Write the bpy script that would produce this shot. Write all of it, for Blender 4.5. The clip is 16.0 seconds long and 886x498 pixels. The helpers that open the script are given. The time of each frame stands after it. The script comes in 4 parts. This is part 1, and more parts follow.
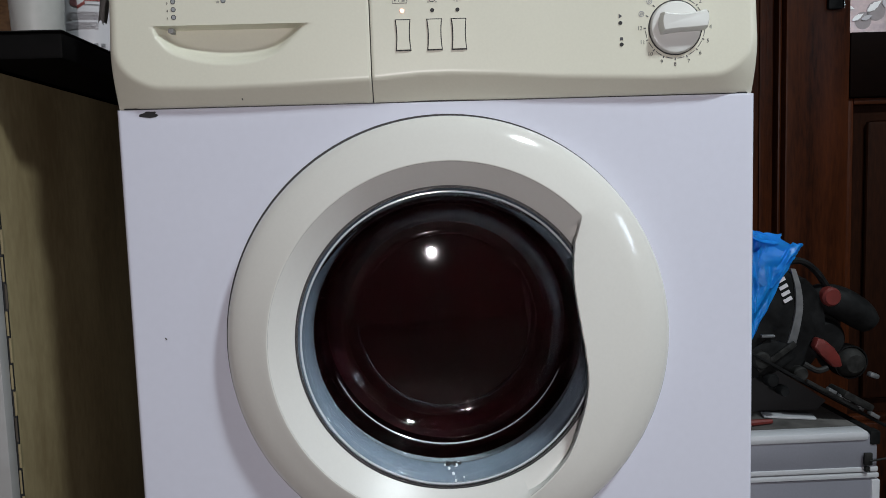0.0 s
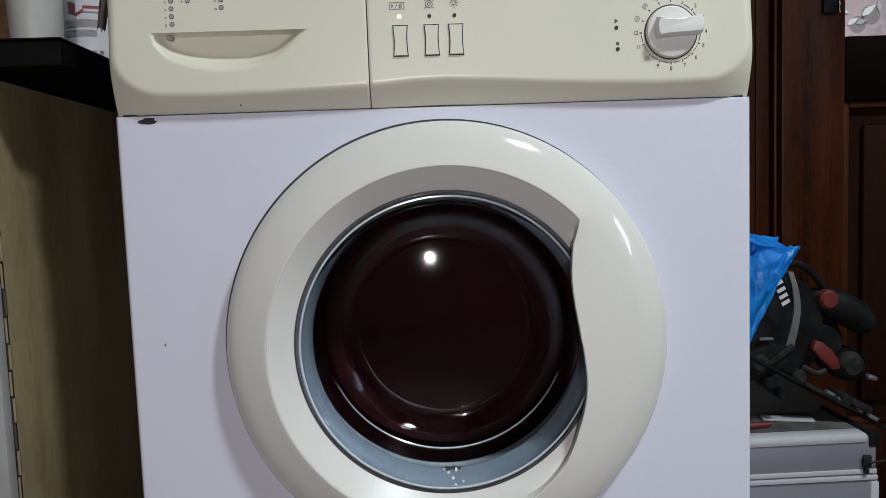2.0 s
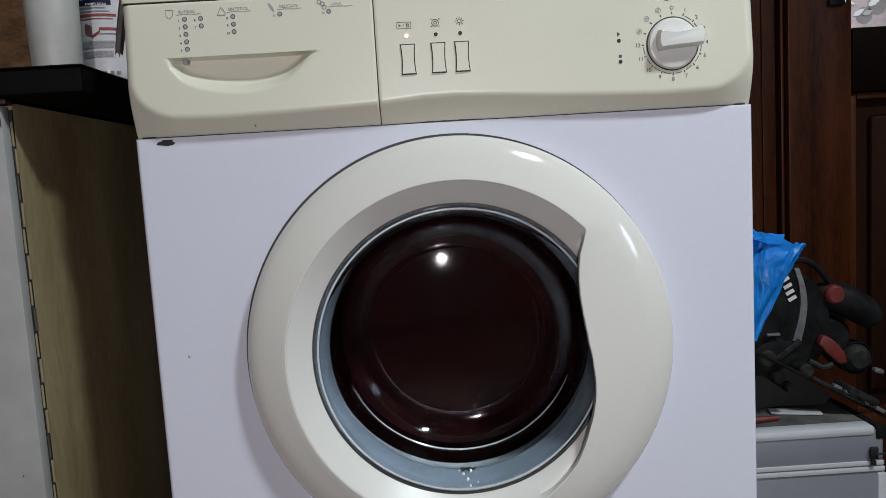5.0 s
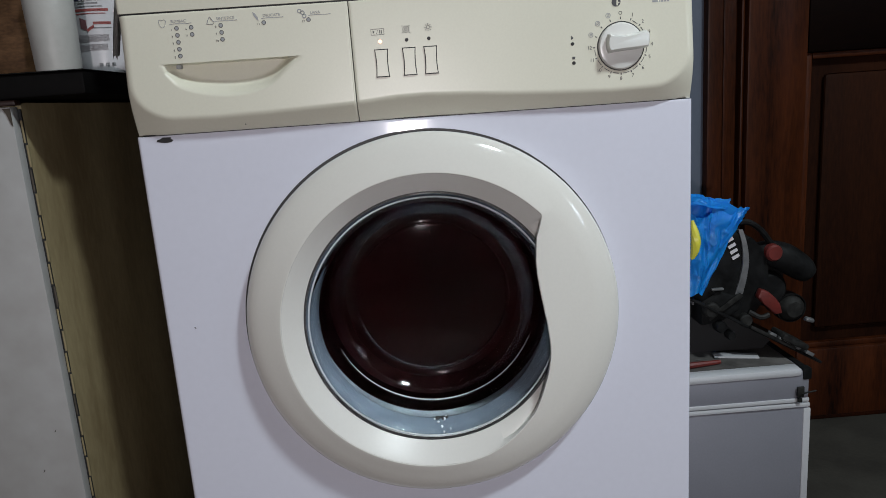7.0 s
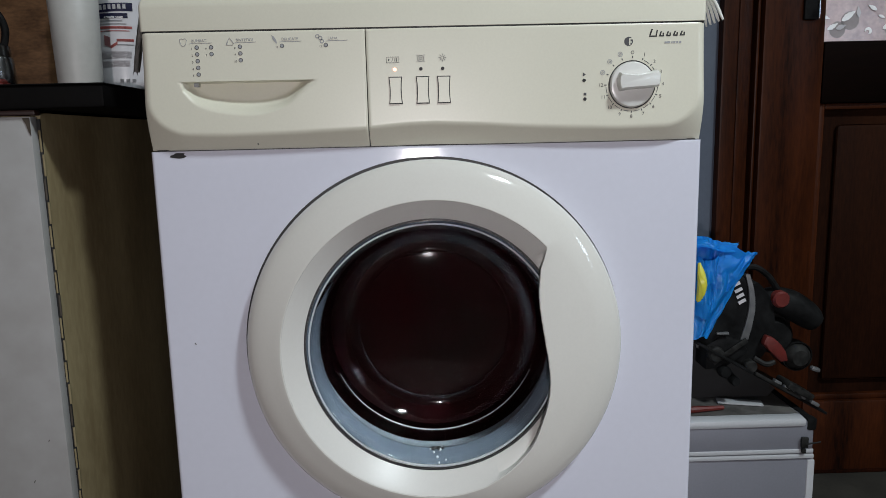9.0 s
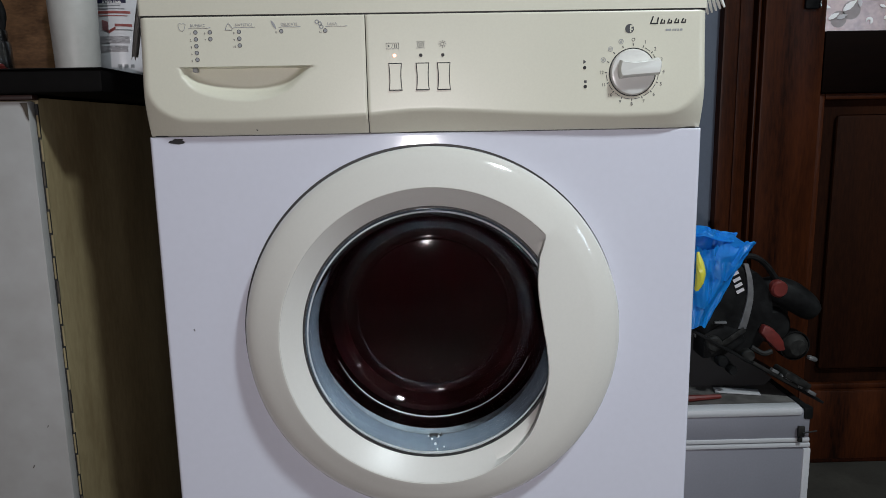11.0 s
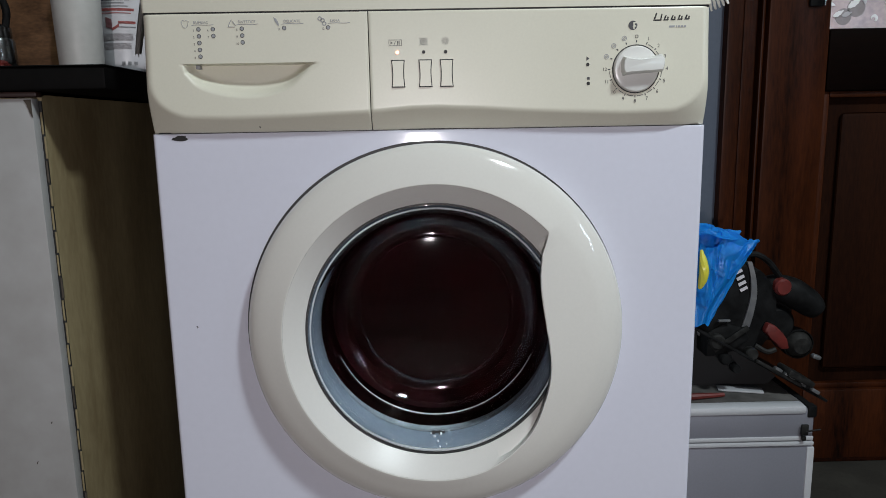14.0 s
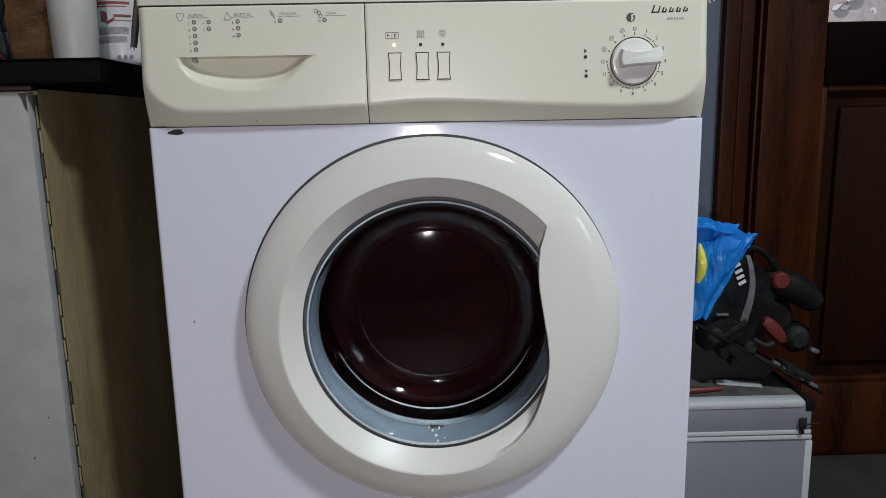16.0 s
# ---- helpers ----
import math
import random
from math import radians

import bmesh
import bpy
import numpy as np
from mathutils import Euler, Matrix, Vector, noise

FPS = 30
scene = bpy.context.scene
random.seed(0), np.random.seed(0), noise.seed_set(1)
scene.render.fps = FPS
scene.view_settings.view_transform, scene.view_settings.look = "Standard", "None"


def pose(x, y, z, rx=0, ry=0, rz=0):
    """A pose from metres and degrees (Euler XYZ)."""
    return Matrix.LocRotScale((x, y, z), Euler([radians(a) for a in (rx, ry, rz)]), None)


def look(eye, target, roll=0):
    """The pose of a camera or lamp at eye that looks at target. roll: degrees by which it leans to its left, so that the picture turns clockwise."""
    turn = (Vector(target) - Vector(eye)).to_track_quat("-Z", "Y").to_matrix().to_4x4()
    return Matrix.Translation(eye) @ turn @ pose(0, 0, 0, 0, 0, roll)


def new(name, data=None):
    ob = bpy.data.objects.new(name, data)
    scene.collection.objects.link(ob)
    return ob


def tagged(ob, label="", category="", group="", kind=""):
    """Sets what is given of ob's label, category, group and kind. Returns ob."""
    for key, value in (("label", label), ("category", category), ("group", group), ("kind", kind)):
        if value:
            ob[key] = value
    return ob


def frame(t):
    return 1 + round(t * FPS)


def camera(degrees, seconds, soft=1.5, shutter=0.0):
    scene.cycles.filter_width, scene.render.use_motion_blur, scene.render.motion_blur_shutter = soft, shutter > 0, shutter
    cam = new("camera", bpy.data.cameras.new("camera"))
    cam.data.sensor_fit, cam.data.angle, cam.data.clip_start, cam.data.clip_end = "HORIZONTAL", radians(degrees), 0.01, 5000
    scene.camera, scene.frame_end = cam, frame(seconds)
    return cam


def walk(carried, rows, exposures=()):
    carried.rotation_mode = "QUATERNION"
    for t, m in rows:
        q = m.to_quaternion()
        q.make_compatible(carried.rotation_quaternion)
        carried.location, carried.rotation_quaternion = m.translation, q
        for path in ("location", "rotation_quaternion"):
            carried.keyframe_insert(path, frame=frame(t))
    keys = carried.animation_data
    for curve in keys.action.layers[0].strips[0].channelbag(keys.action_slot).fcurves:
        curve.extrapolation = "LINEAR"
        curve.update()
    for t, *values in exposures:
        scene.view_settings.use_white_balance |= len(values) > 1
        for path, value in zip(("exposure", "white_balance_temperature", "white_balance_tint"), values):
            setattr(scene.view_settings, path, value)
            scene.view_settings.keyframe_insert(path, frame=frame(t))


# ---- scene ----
cam = camera(64.8, 16.0, soft=0.65)
PATH = [
    (0, (-0.022, -0.657, 0.61), (0.04, 1.335, 0.436), -1.8),
    (0.2, (-0.026, -0.660, 0.605), (0.043, 1.335, 0.483), -2.0),
    (0.5, (-0.025, -0.659, 0.609), (0.039, 1.335, 0.459), -2.1),
    (1, (-0.023, -0.659, 0.608), (0.043, 1.335, 0.466), -2.3),
    (1.5, (-0.022, -0.659, 0.609), (0.033, 1.334, 0.448), -2.3),
    (2, (-0.022, -0.659, 0.609), (0.045, 1.334, 0.451), -2.1),
    (2.5, (-0.022, -0.66, 0.609), (0.037, 1.333, 0.45), -2.2),
    (3, (-0.023, -0.659, 0.607), (0.045, 1.334, 0.449), -2.2),
    (3.5, (-0.022, -0.66, 0.609), (0.052, 1.332, 0.444), -1.9),
    (4, (-0.024, -0.66, 0.609), (0.051, 1.333, 0.463), -2.0),
    (4.2, (-0.024, -0.661, 0.607), (0.046, 1.333, 0.469), -2.3),
    (6.3, (-0.011, -0.72, 0.701), (-0.013, 1.245, 0.328), -4.2),
    (6.5, (-0.01, -0.726, 0.703), (0.018, 1.235, 0.312), -3.6),
    (7, (-0.003, -0.757, 0.708), (0.05, 1.198, 0.288), -4.0),
    (7.2, (-0.001, -0.767, 0.700), (-0.007, 1.206, 0.386), -4.0),
    (7.4, (0.001, -0.768, 0.707), (-0.035, 1.203, 0.372), -3.7),
    (7.5, (0.0, -0.766, 0.706), (-0.032, 1.205, 0.365), -3.3),
    (8, (0.003, -0.762, 0.704), (-0.011, 1.204, 0.335), -3.2),
    (8.5, (0.003, -0.761, 0.703), (-0.005, 1.205, 0.337), -2.6),
    (8.8, (0.0, -0.762, 0.698), (0.020, 1.213, 0.389), -1.8),
    (9, (0.002, -0.76, 0.699), (0.033, 1.214, 0.382), -1.3),
    (11.5, (0.001, -0.76, 0.694), (0.036, 1.21, 0.348), -1.0),
    (12, (0.003, -0.76, 0.692), (0.034, 1.21, 0.349), -1.1),
    (12.5, (0.0, -0.76, 0.692), (0.036, 1.21, 0.348), -1.1),
    (13, (0.002, -0.76, 0.692), (0.032, 1.209, 0.344), -1.0),
    (13.5, (0.003, -0.761, 0.691), (0.03, 1.209, 0.345), -1.0),
    (14, (0.002, -0.76, 0.694), (0.027, 1.21, 0.346), -1.0),
    (14.5, (0.002, -0.759, 0.692), (0.028, 1.211, 0.35), -0.9),
    (15, (0.003, -0.759, 0.693), (0.027, 1.21, 0.348), -0.9),
    (15.5, (0.002, -0.761, 0.691), (0.027, 1.21, 0.353), -0.9),
    (16, (0.003, -0.758, 0.691), (0.032, 1.209, 0.332), -1.1),
]
walk(cam, [(t, look(eye, target, roll)) for t, eye, target, roll in PATH], [(0, 0.07), (4.2, 0.07), (6.3, -0.01), (8, -0.05), (16, -0.05)])

# ---- light ----
scene.view_settings.exposure = 0.0
world = bpy.data.worlds.new("world")
world.use_nodes = True
world.node_tree.nodes["Background"].inputs[0].default_value = (0.6, 0.7, 0.9, 1)
world.node_tree.nodes["Background"].inputs[1].default_value = 0.025
scene.world = world


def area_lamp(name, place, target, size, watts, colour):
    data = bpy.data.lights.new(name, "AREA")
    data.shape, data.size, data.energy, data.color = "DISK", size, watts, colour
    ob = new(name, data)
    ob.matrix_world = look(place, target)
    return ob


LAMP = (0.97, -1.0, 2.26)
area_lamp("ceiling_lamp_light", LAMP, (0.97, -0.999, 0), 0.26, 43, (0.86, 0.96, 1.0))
# Unseen front light, placed from its reflections; the lamp and table are added.
FRONT_FILL = (-0.03, -1.75, 0.625)
area_lamp("front_fill_light", (FRONT_FILL[0], FRONT_FILL[1] + 0.02, FRONT_FILL[2]), (-0.03, 0, 0.62), 0.044, 9.9, (0.985, 0.915, 0.94))
# Unseen side light, added for the streak on the door ring's right.
side_fill = area_lamp("side_fill_light", (1.68, -0.95, 0.98), (0.2, 0.0, 0.5), 0.5, 2.5, (0.66, 0.82, 1.0))
side_fill.data.shape, side_fill.data.size, side_fill.data.size_y = "RECTANGLE", 0.10, 0.40


# ---- materials ----
def material(name, base, rough=0.5, metal=0.0, vary=0.12, scale=8.0, grain=120.0, bump=0.05, coat=0.0, second=None, spec=0.5, stretch=(1, 1, 1)):
    """Base colour broken by a coarse and a fine noise, with roughness wear and fine relief."""
    m = bpy.data.materials.new(name)
    m.use_nodes = True
    nt = m.node_tree
    b = nt.nodes["Principled BSDF"]
    geo = nt.nodes.new("ShaderNodeTexCoord")
    mp = nt.nodes.new("ShaderNodeMapping")
    mp.inputs["Scale"].default_value = stretch
    nt.links.new(geo.outputs["Object"], mp.inputs["Vector"])
    n1, n2 = nt.nodes.new("ShaderNodeTexNoise"), nt.nodes.new("ShaderNodeTexNoise")
    n1.inputs["Scale"].default_value, n2.inputs["Scale"].default_value = scale, grain
    n1.inputs["Detail"].default_value, n2.inputs["Detail"].default_value = 5, 3
    for n in (n1, n2):
        nt.links.new(mp.outputs[0], n.inputs["Vector"])
    add = nt.nodes.new("ShaderNodeMath")
    add.operation = "MULTIPLY_ADD"
    add.inputs[1].default_value, add.inputs[2].default_value = 0.35, 0.0
    nt.links.new(n2.outputs["Fac"], add.inputs[0])
    mixf = nt.nodes.new("ShaderNodeMath")
    mixf.operation = "MULTIPLY_ADD"
    mixf.inputs[1].default_value = 0.65
    nt.links.new(n1.outputs["Fac"], mixf.inputs[0])
    nt.links.new(add.outputs[0], mixf.inputs[2])
    ramp = nt.nodes.new("ShaderNodeValToRGB")
    ramp.color_ramp.elements[0].position, ramp.color_ramp.elements[1].position = 0.34, 0.66
    low = second or tuple(c * (1 - vary) for c in base)
    high = base if second else tuple(min(1, c * (1 + vary * 0.6)) for c in base)
    ramp.color_ramp.elements[0].color = (*low, 1)
    ramp.color_ramp.elements[1].color = (*high, 1)
    nt.links.new(mixf.outputs[0], ramp.inputs[0])
    nt.links.new(ramp.outputs[0], b.inputs["Base Color"])
    rr = nt.nodes.new("ShaderNodeMapRange")
    rr.inputs["To Min"].default_value, rr.inputs["To Max"].default_value = max(0.02, rough * 0.75), min(1, rough * 1.25)
    nt.links.new(n1.outputs["Fac"], rr.inputs["Value"])
    nt.links.new(rr.outputs[0], b.inputs["Roughness"])
    b.inputs["Metallic"].default_value = metal
    b.inputs["Specular IOR Level"].default_value = spec
    b.inputs["Coat Weight"].default_value = coat
    b.inputs["Coat Roughness"].default_value = 0.08
    if bump:
        bp = nt.nodes.new("ShaderNodeBump")
        bp.inputs["Strength"].default_value, bp.inputs["Distance"].default_value = bump, 0.001
        nt.links.new(n2.outputs["Fac"], bp.inputs["Height"])
        nt.links.new(bp.outputs[0], b.inputs["Normal"])
    return m


def glass_material(name, colour, rough=0.0, ior=1.47):
    m = bpy.data.materials.new(name)
    m.use_nodes = True
    b = m.node_tree.nodes["Principled BSDF"]
    b.inputs["Base Color"].default_value = (*colour, 1)
    b.inputs["Transmission Weight"].default_value = 1
    b.inputs["Roughness"].default_value = rough
    b.inputs["IOR"].default_value = ior
    return m


def glow_material(name, colour, strength):
    m = bpy.data.materials.new(name)
    m.use_nodes = True
    b = m.node_tree.nodes["Principled BSDF"]
    b.inputs["Base Color"].default_value = (*colour, 1)
    b.inputs["Emission Color"].default_value = (*colour, 1)
    b.inputs["Emission Strength"].default_value = strength
    return m


M_ENAMEL = material("white_enamel", (0.685, 0.695, 0.79), 0.07, vary=0.03, scale=3, bump=0.02)
M_CREAM = material("cream_plastic", (0.715, 0.70, 0.585), 0.33, vary=0.04, scale=4, grain=400, bump=0.010)
M_DOOR = material("door_plastic", (0.70, 0.69, 0.645), 0.09, vary=0.03, scale=4, grain=300, bump=0.006)
M_DISH = material("satin_door_plastic", (0.70, 0.69, 0.655), 0.38, vary=0.03, scale=4, grain=300, bump=0.01)
M_KNOB = material("knob_plastic", (0.70, 0.70, 0.67), 0.25, vary=0.03, bump=0.02)
M_GASKET = material("grey_rubber", (0.105, 0.132, 0.166), 0.24, vary=0.12, scale=12, bump=0.05)
# Paler than the gasket, to offset the shade behind the lip in colour.
M_WETRUBBER = material("wet_rubber_lifted", (0.36, 0.41, 0.47), 0.12, vary=0.3, scale=30, bump=0.08)
M_GLINT = material("pale_edge_glint", (0.50, 0.52, 0.56), 0.08, vary=0.1, bump=0.01)
M_PRINT = material("grey_print", (0.07, 0.07, 0.075), 0.5, vary=0.1, bump=0)
M_LIGHTPRINT = material("faded_print", (0.33, 0.34, 0.35), 0.5, vary=0.1, bump=0)
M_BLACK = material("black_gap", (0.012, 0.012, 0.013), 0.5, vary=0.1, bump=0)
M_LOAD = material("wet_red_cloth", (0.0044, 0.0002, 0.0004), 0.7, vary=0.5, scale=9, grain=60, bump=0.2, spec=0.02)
M_STEEL = material("drum_steel", (0.4, 0.4, 0.42), 0.3, 1.0, bump=0.02)
M_SHINE = material("pale_shine", (0.54, 0.57, 0.61), 0.10, vary=0.1, bump=0.01)
M_GLASS = glass_material("door_glass", (0.97, 0.98, 0.98), 0.03, 1.38)
M_LED = glow_material("led_on", (1.0, 0.46, 0.32), 2.4)
M_COUNTER = material("black_worktop", (0.004, 0.0036, 0.0036), 0.6, vary=0.3, bump=0.05, spec=0.06)
M_SHEET = material("glossy_black_sheet", (0.006, 0.006, 0.006), 0.2, vary=0.3, bump=0.03)
M_CABFRONT = material("painted_white_door", (0.375, 0.372, 0.37), 0.45, second=(0.29, 0.282, 0.27), scale=4, grain=35, bump=0.08)
M_CABSIDE = material("yellowed_paint", (0.245, 0.200, 0.108), 0.6, second=(0.150, 0.112, 0.056), scale=4, grain=50, bump=0.06, stretch=(3, 3, 1))
M_EDGE = material("red_brown_edge", (0.024, 0.008, 0.006), 0.5, vary=0.6, bump=0.08)
# Darker copies of the door wood; the rail's shade is put into its colour.
M_WOODSHADE = material("shaded_rail_wood", (0.0045, 0.0016, 0.0009), 0.6, second=(0.0015, 0.0006, 0.0004), scale=2.6, grain=60, bump=0.08, spec=0.03, stretch=(0.7, 5, 5))
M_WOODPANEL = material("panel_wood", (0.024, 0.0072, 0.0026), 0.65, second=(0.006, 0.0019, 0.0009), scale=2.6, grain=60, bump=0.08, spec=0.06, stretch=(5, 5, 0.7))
M_WOOD = material("varnished_wood", (0.053, 0.0132, 0.0036), 0.40, second=(0.006, 0.0017, 0.0008), scale=3.4, grain=60, bump=0.08, spec=0.15, stretch=(5, 5, 0.7))
M_WOODBACK = material("brown_board", (0.170, 0.086, 0.038), 0.5, second=(0.055, 0.026, 0.012), scale=9, grain=60, bump=0.06, stretch=(2, 2, 5))
M_WALL = material("bluish_wall_paint", (0.075, 0.09, 0.122), 0.6, vary=0.12, bump=0.1)
# The unseen walls and ceiling use these, kept dark so the glass reflects little.
M_ROOM = material("dark_room_wood", (0.035, 0.016, 0.009), 0.55, second=(0.016, 0.007, 0.004), scale=3, bump=0.1, stretch=(4, 4, 0.6))
M_CEIL = material("dark_room_ceiling", (0.05, 0.03, 0.02), 0.6, second=(0.03, 0.016, 0.01), scale=3, bump=0.1, stretch=(4, 0.6, 4))
M_FLOOR = material("floor_screed", (0.035, 0.032, 0.025), 0.7, second=(0.018, 0.016, 0.013), scale=9, grain=150, bump=0.15)
M_ALU = material("brushed_aluminium", (0.50, 0.51, 0.53), 0.36, 0.15, vary=0.06, grain=300, bump=0.03)
M_CASE = material("grey_case_sheet", (0.215, 0.218, 0.25), 0.46, 0.2, vary=0.08, grain=300, bump=0.05)
M_TOOL = material("black_tool_plastic", (0.0075, 0.0078, 0.008), 0.6, vary=0.7, scale=45, bump=0.35, spec=0.10)
M_TOOLGREY = material("worn_cast_metal", (0.019, 0.019, 0.018), 0.6, 0.1, vary=0.6, scale=60, bump=0.3, spec=0.15)
M_TOOLRED = material("dull_red_plastic", (0.105, 0.012, 0.009), 0.5, vary=0.35, scale=40, bump=0.1)
M_SILVER = material("scuffed_silver", (0.15, 0.155, 0.16), 0.45, 0.4, vary=0.3, scale=50, bump=0.08)
M_BLUE = material("blue_polythene", (0.012, 0.30, 0.82), 0.36, vary=0.12, scale=20, bump=0.05)
M_YELLOW = material("yellow_polythene", (0.65, 0.60, 0.06), 0.35, vary=0.15, bump=0.03)
M_ROLL = material("greyish_white_plastic", (0.43, 0.43, 0.41), 0.5, vary=0.10, bump=0.02)
M_DARKTOP = material("dusty_dark_sheet", (0.085, 0.080, 0.075), 0.6, vary=0.5, scale=25, bump=0.1)
M_WHITE = material("white_plastic", (0.70, 0.70, 0.71), 0.35, vary=0.04, bump=0.02)
M_BOTTLE = material("dull_white_plastic", (0.52, 0.52, 0.54), 0.35, vary=0.05, bump=0.02)
M_NAVY = material("navy_print", (0.018, 0.02, 0.07), 0.4, vary=0.1, bump=0)
M_REDPRINT = material("red_print", (0.46, 0.13, 0.12), 0.4, vary=0.1, bump=0)
M_ROSEPRINT = material("rose_print", (0.42, 0.20, 0.21), 0.4, vary=0.2, bump=0)
M_PALEPRINT = material("pale_print", (0.52, 0.50, 0.52), 0.4, vary=0.1, bump=0)
M_WORN = material("bare_worn_board", (0.058, 0.046, 0.034), 0.7, vary=0.4, scale=40, bump=0.2)
M_CHROME = material("dull_chrome", (0.35, 0.36, 0.36), 0.22, 1.0, vary=0.2, scale=30, bump=0.03)
M_PANE = material("patterned_glass", (0.62, 0.48, 0.48), 0.22, second=(0.36, 0.29, 0.30), scale=14, bump=0.1)
M_DISC = material("etched_grey", (0.30, 0.26, 0.26), 0.35, vary=0.2, bump=0.02)
M_LEAF = material("etched_white", (0.85, 0.84, 0.84), 0.3, vary=0.05, bump=0.02)
M_CLOTH = material("white_lace", (0.72, 0.72, 0.69), 0.8, vary=0.1, grain=300, bump=0.3)
M_GREYCLOTH = material("greyed_cloth", (0.50, 0.48, 0.46), 0.85, vary=0.15, grain=300, bump=0.3)
M_GREEN = material("green_print", (0.06, 0.14, 0.06), 0.7, vary=0.3, bump=0.1)
M_JAR = glass_material("jar_glass", (0.93, 0.96, 0.95))


# ---- mesh helpers ----
def part(name, bm, mat, parent=None, label="", angle=32):
    """Link a bmesh as one mesh object under a thing or a part."""
    bmesh.ops.recalc_face_normals(bm, faces=bm.faces)
    me = bpy.data.meshes.new(name)
    bm.to_mesh(me)
    bm.free()
    me.materials.append(mat)
    me.polygons.foreach_set("use_smooth", [True] * len(me.polygons))
    me.set_sharp_from_angle(angle=radians(angle))
    ob = new(name, me)
    if parent:
        ob.parent = parent
    if label:
        ob["label"] = label
    return ob


def thing(name, label, category, group="", kind="", place=(0, 0, 0)):
    ob = tagged(new(name), label, category, group, kind)
    ob.location = place
    return ob


def box(bm, x0, x1, y0, y1, z0, z1, bevel=0.0, turn=None, segs=2):
    got = bmesh.ops.create_cube(bm, size=1)["verts"]
    for v in got:
        v.co = Vector((x0 + (v.co.x + 0.5) * (x1 - x0), y0 + (v.co.y + 0.5) * (y1 - y0), z0 + (v.co.z + 0.5) * (z1 - z0)))
    if bevel:
        edges = list({e for v in got for e in v.link_edges})
        out = bmesh.ops.bevel(bm, geom=edges, offset=bevel, segments=segs, profile=0.5, affect="EDGES")
        got = list({v for f in out["faces"] for v in f.verts} | {v for v in got if v.is_valid})
    if turn is not None:
        bmesh.ops.transform(bm, matrix=turn, verts=got)
    return bm


def boxed(*args, **kw):
    return box(bmesh.new(), *args, **kw)


def revolve(bm, profile, segs=96, centre=(0, 0, 0), axis="y", closed=False):
    """Turn (radius, along) pairs about an axis."""
    rings = []
    cx, cy, cz = centre
    for r, h in profile:
        ring = []
        for i in range(segs):
            a = 2 * math.pi * i / segs
            p = (r * math.cos(a), r * math.sin(a))
            if axis == "y":
                co = (cx + p[0], cy + h, cz + p[1])
            elif axis == "z":
                co = (cx + p[0], cy + p[1], cz + h)
            else:
                co = (cx + h, cy + p[0], cz + p[1])
            ring.append(bm.verts.new(co))
        rings.append(ring)
    pairs = list(zip(rings, rings[1:])) + ([(rings[-1], rings[0])] if closed else [])
    for a, b in pairs:
        for i in range(segs):
            j = (i + 1) % segs
            bm.faces.new((a[i], a[j], b[j], b[i]))
    if not closed:
        for ring, (r, h) in ((rings[0], profile[0]), (rings[-1], profile[-1])):
            if r <= 0.004:
                bm.faces.new(ring)
    return bm


def prism(bm, points, y0, y1):
    """A flat outline of (x, z) points, extruded from y0 to y1."""
    a = [bm.verts.new((x, y0, z)) for x, z in points]
    b = [bm.verts.new((x, y1, z)) for x, z in points]
    bm.faces.new(a)
    bm.faces.new(b[::-1])
    for i in range(len(points)):
        j = (i + 1) % len(points)
        bm.faces.new((a[i], b[i], b[j], a[j]))
    return bm


def disc(bm, x, z, r, y0, y1, segs=24):
    return prism(bm, [(x + r * math.cos(2 * math.pi * i / segs), z + r * math.sin(2 * math.pi * i / segs)) for i in range(segs)], y0, y1)


def ring_flat(bm, x, z, r0, r1, y0, y1, segs=40):
    return revolve(bm, [(r0, y0), (r1, y0), (r1, y1), (r0, y1)], segs, (x, 0, z), closed=True)


def sweep(bm, points, radii, segs=10):
    """A tube along points, with a radius at each."""
    pts = [Vector(p) for p in points]
    rings = []
    up = Vector((0.13, 0.31, 0.94))
    for i, p in enumerate(pts):
        d = (pts[min(i + 1, len(pts) - 1)] - pts[max(i - 1, 0)]).normalized()
        u = d.cross(up).normalized()
        w = d.cross(u).normalized()
        r = radii[i] if isinstance(radii, (list, tuple)) else radii
        rings.append([bm.verts.new(p + r * (math.cos(2 * math.pi * k / segs) * u + math.sin(2 * math.pi * k / segs) * w)) for k in range(segs)])
    for a, b in zip(rings, rings[1:]):
        for k in range(segs):
            bm.faces.new((a[k], a[(k + 1) % segs], b[(k + 1) % segs], b[k]))
    bm.faces.new(rings[0])
    bm.faces.new(rings[-1])
    return bm


def bezier(points, n=24):
    """Smooth points through a short list (Catmull-Rom)."""
    p = [Vector(q) for q in points]
    p = [2 * p[0] - p[1], *p, 2 * p[-1] - p[-2]]
    out = []
    for i in range(1, len(p) - 2):
        for k in range(n):
            t = k / n
            out.append(0.5 * ((2 * p[i]) + (p[i + 1] - p[i - 1]) * t + (2 * p[i - 1] - 5 * p[i] + 4 * p[i + 1] - p[i + 2]) * t * t + (3 * p[i] - p[i - 1] - 3 * p[i + 1] + p[i + 2]) * t ** 3))
    out.append(p[-2])
    return out


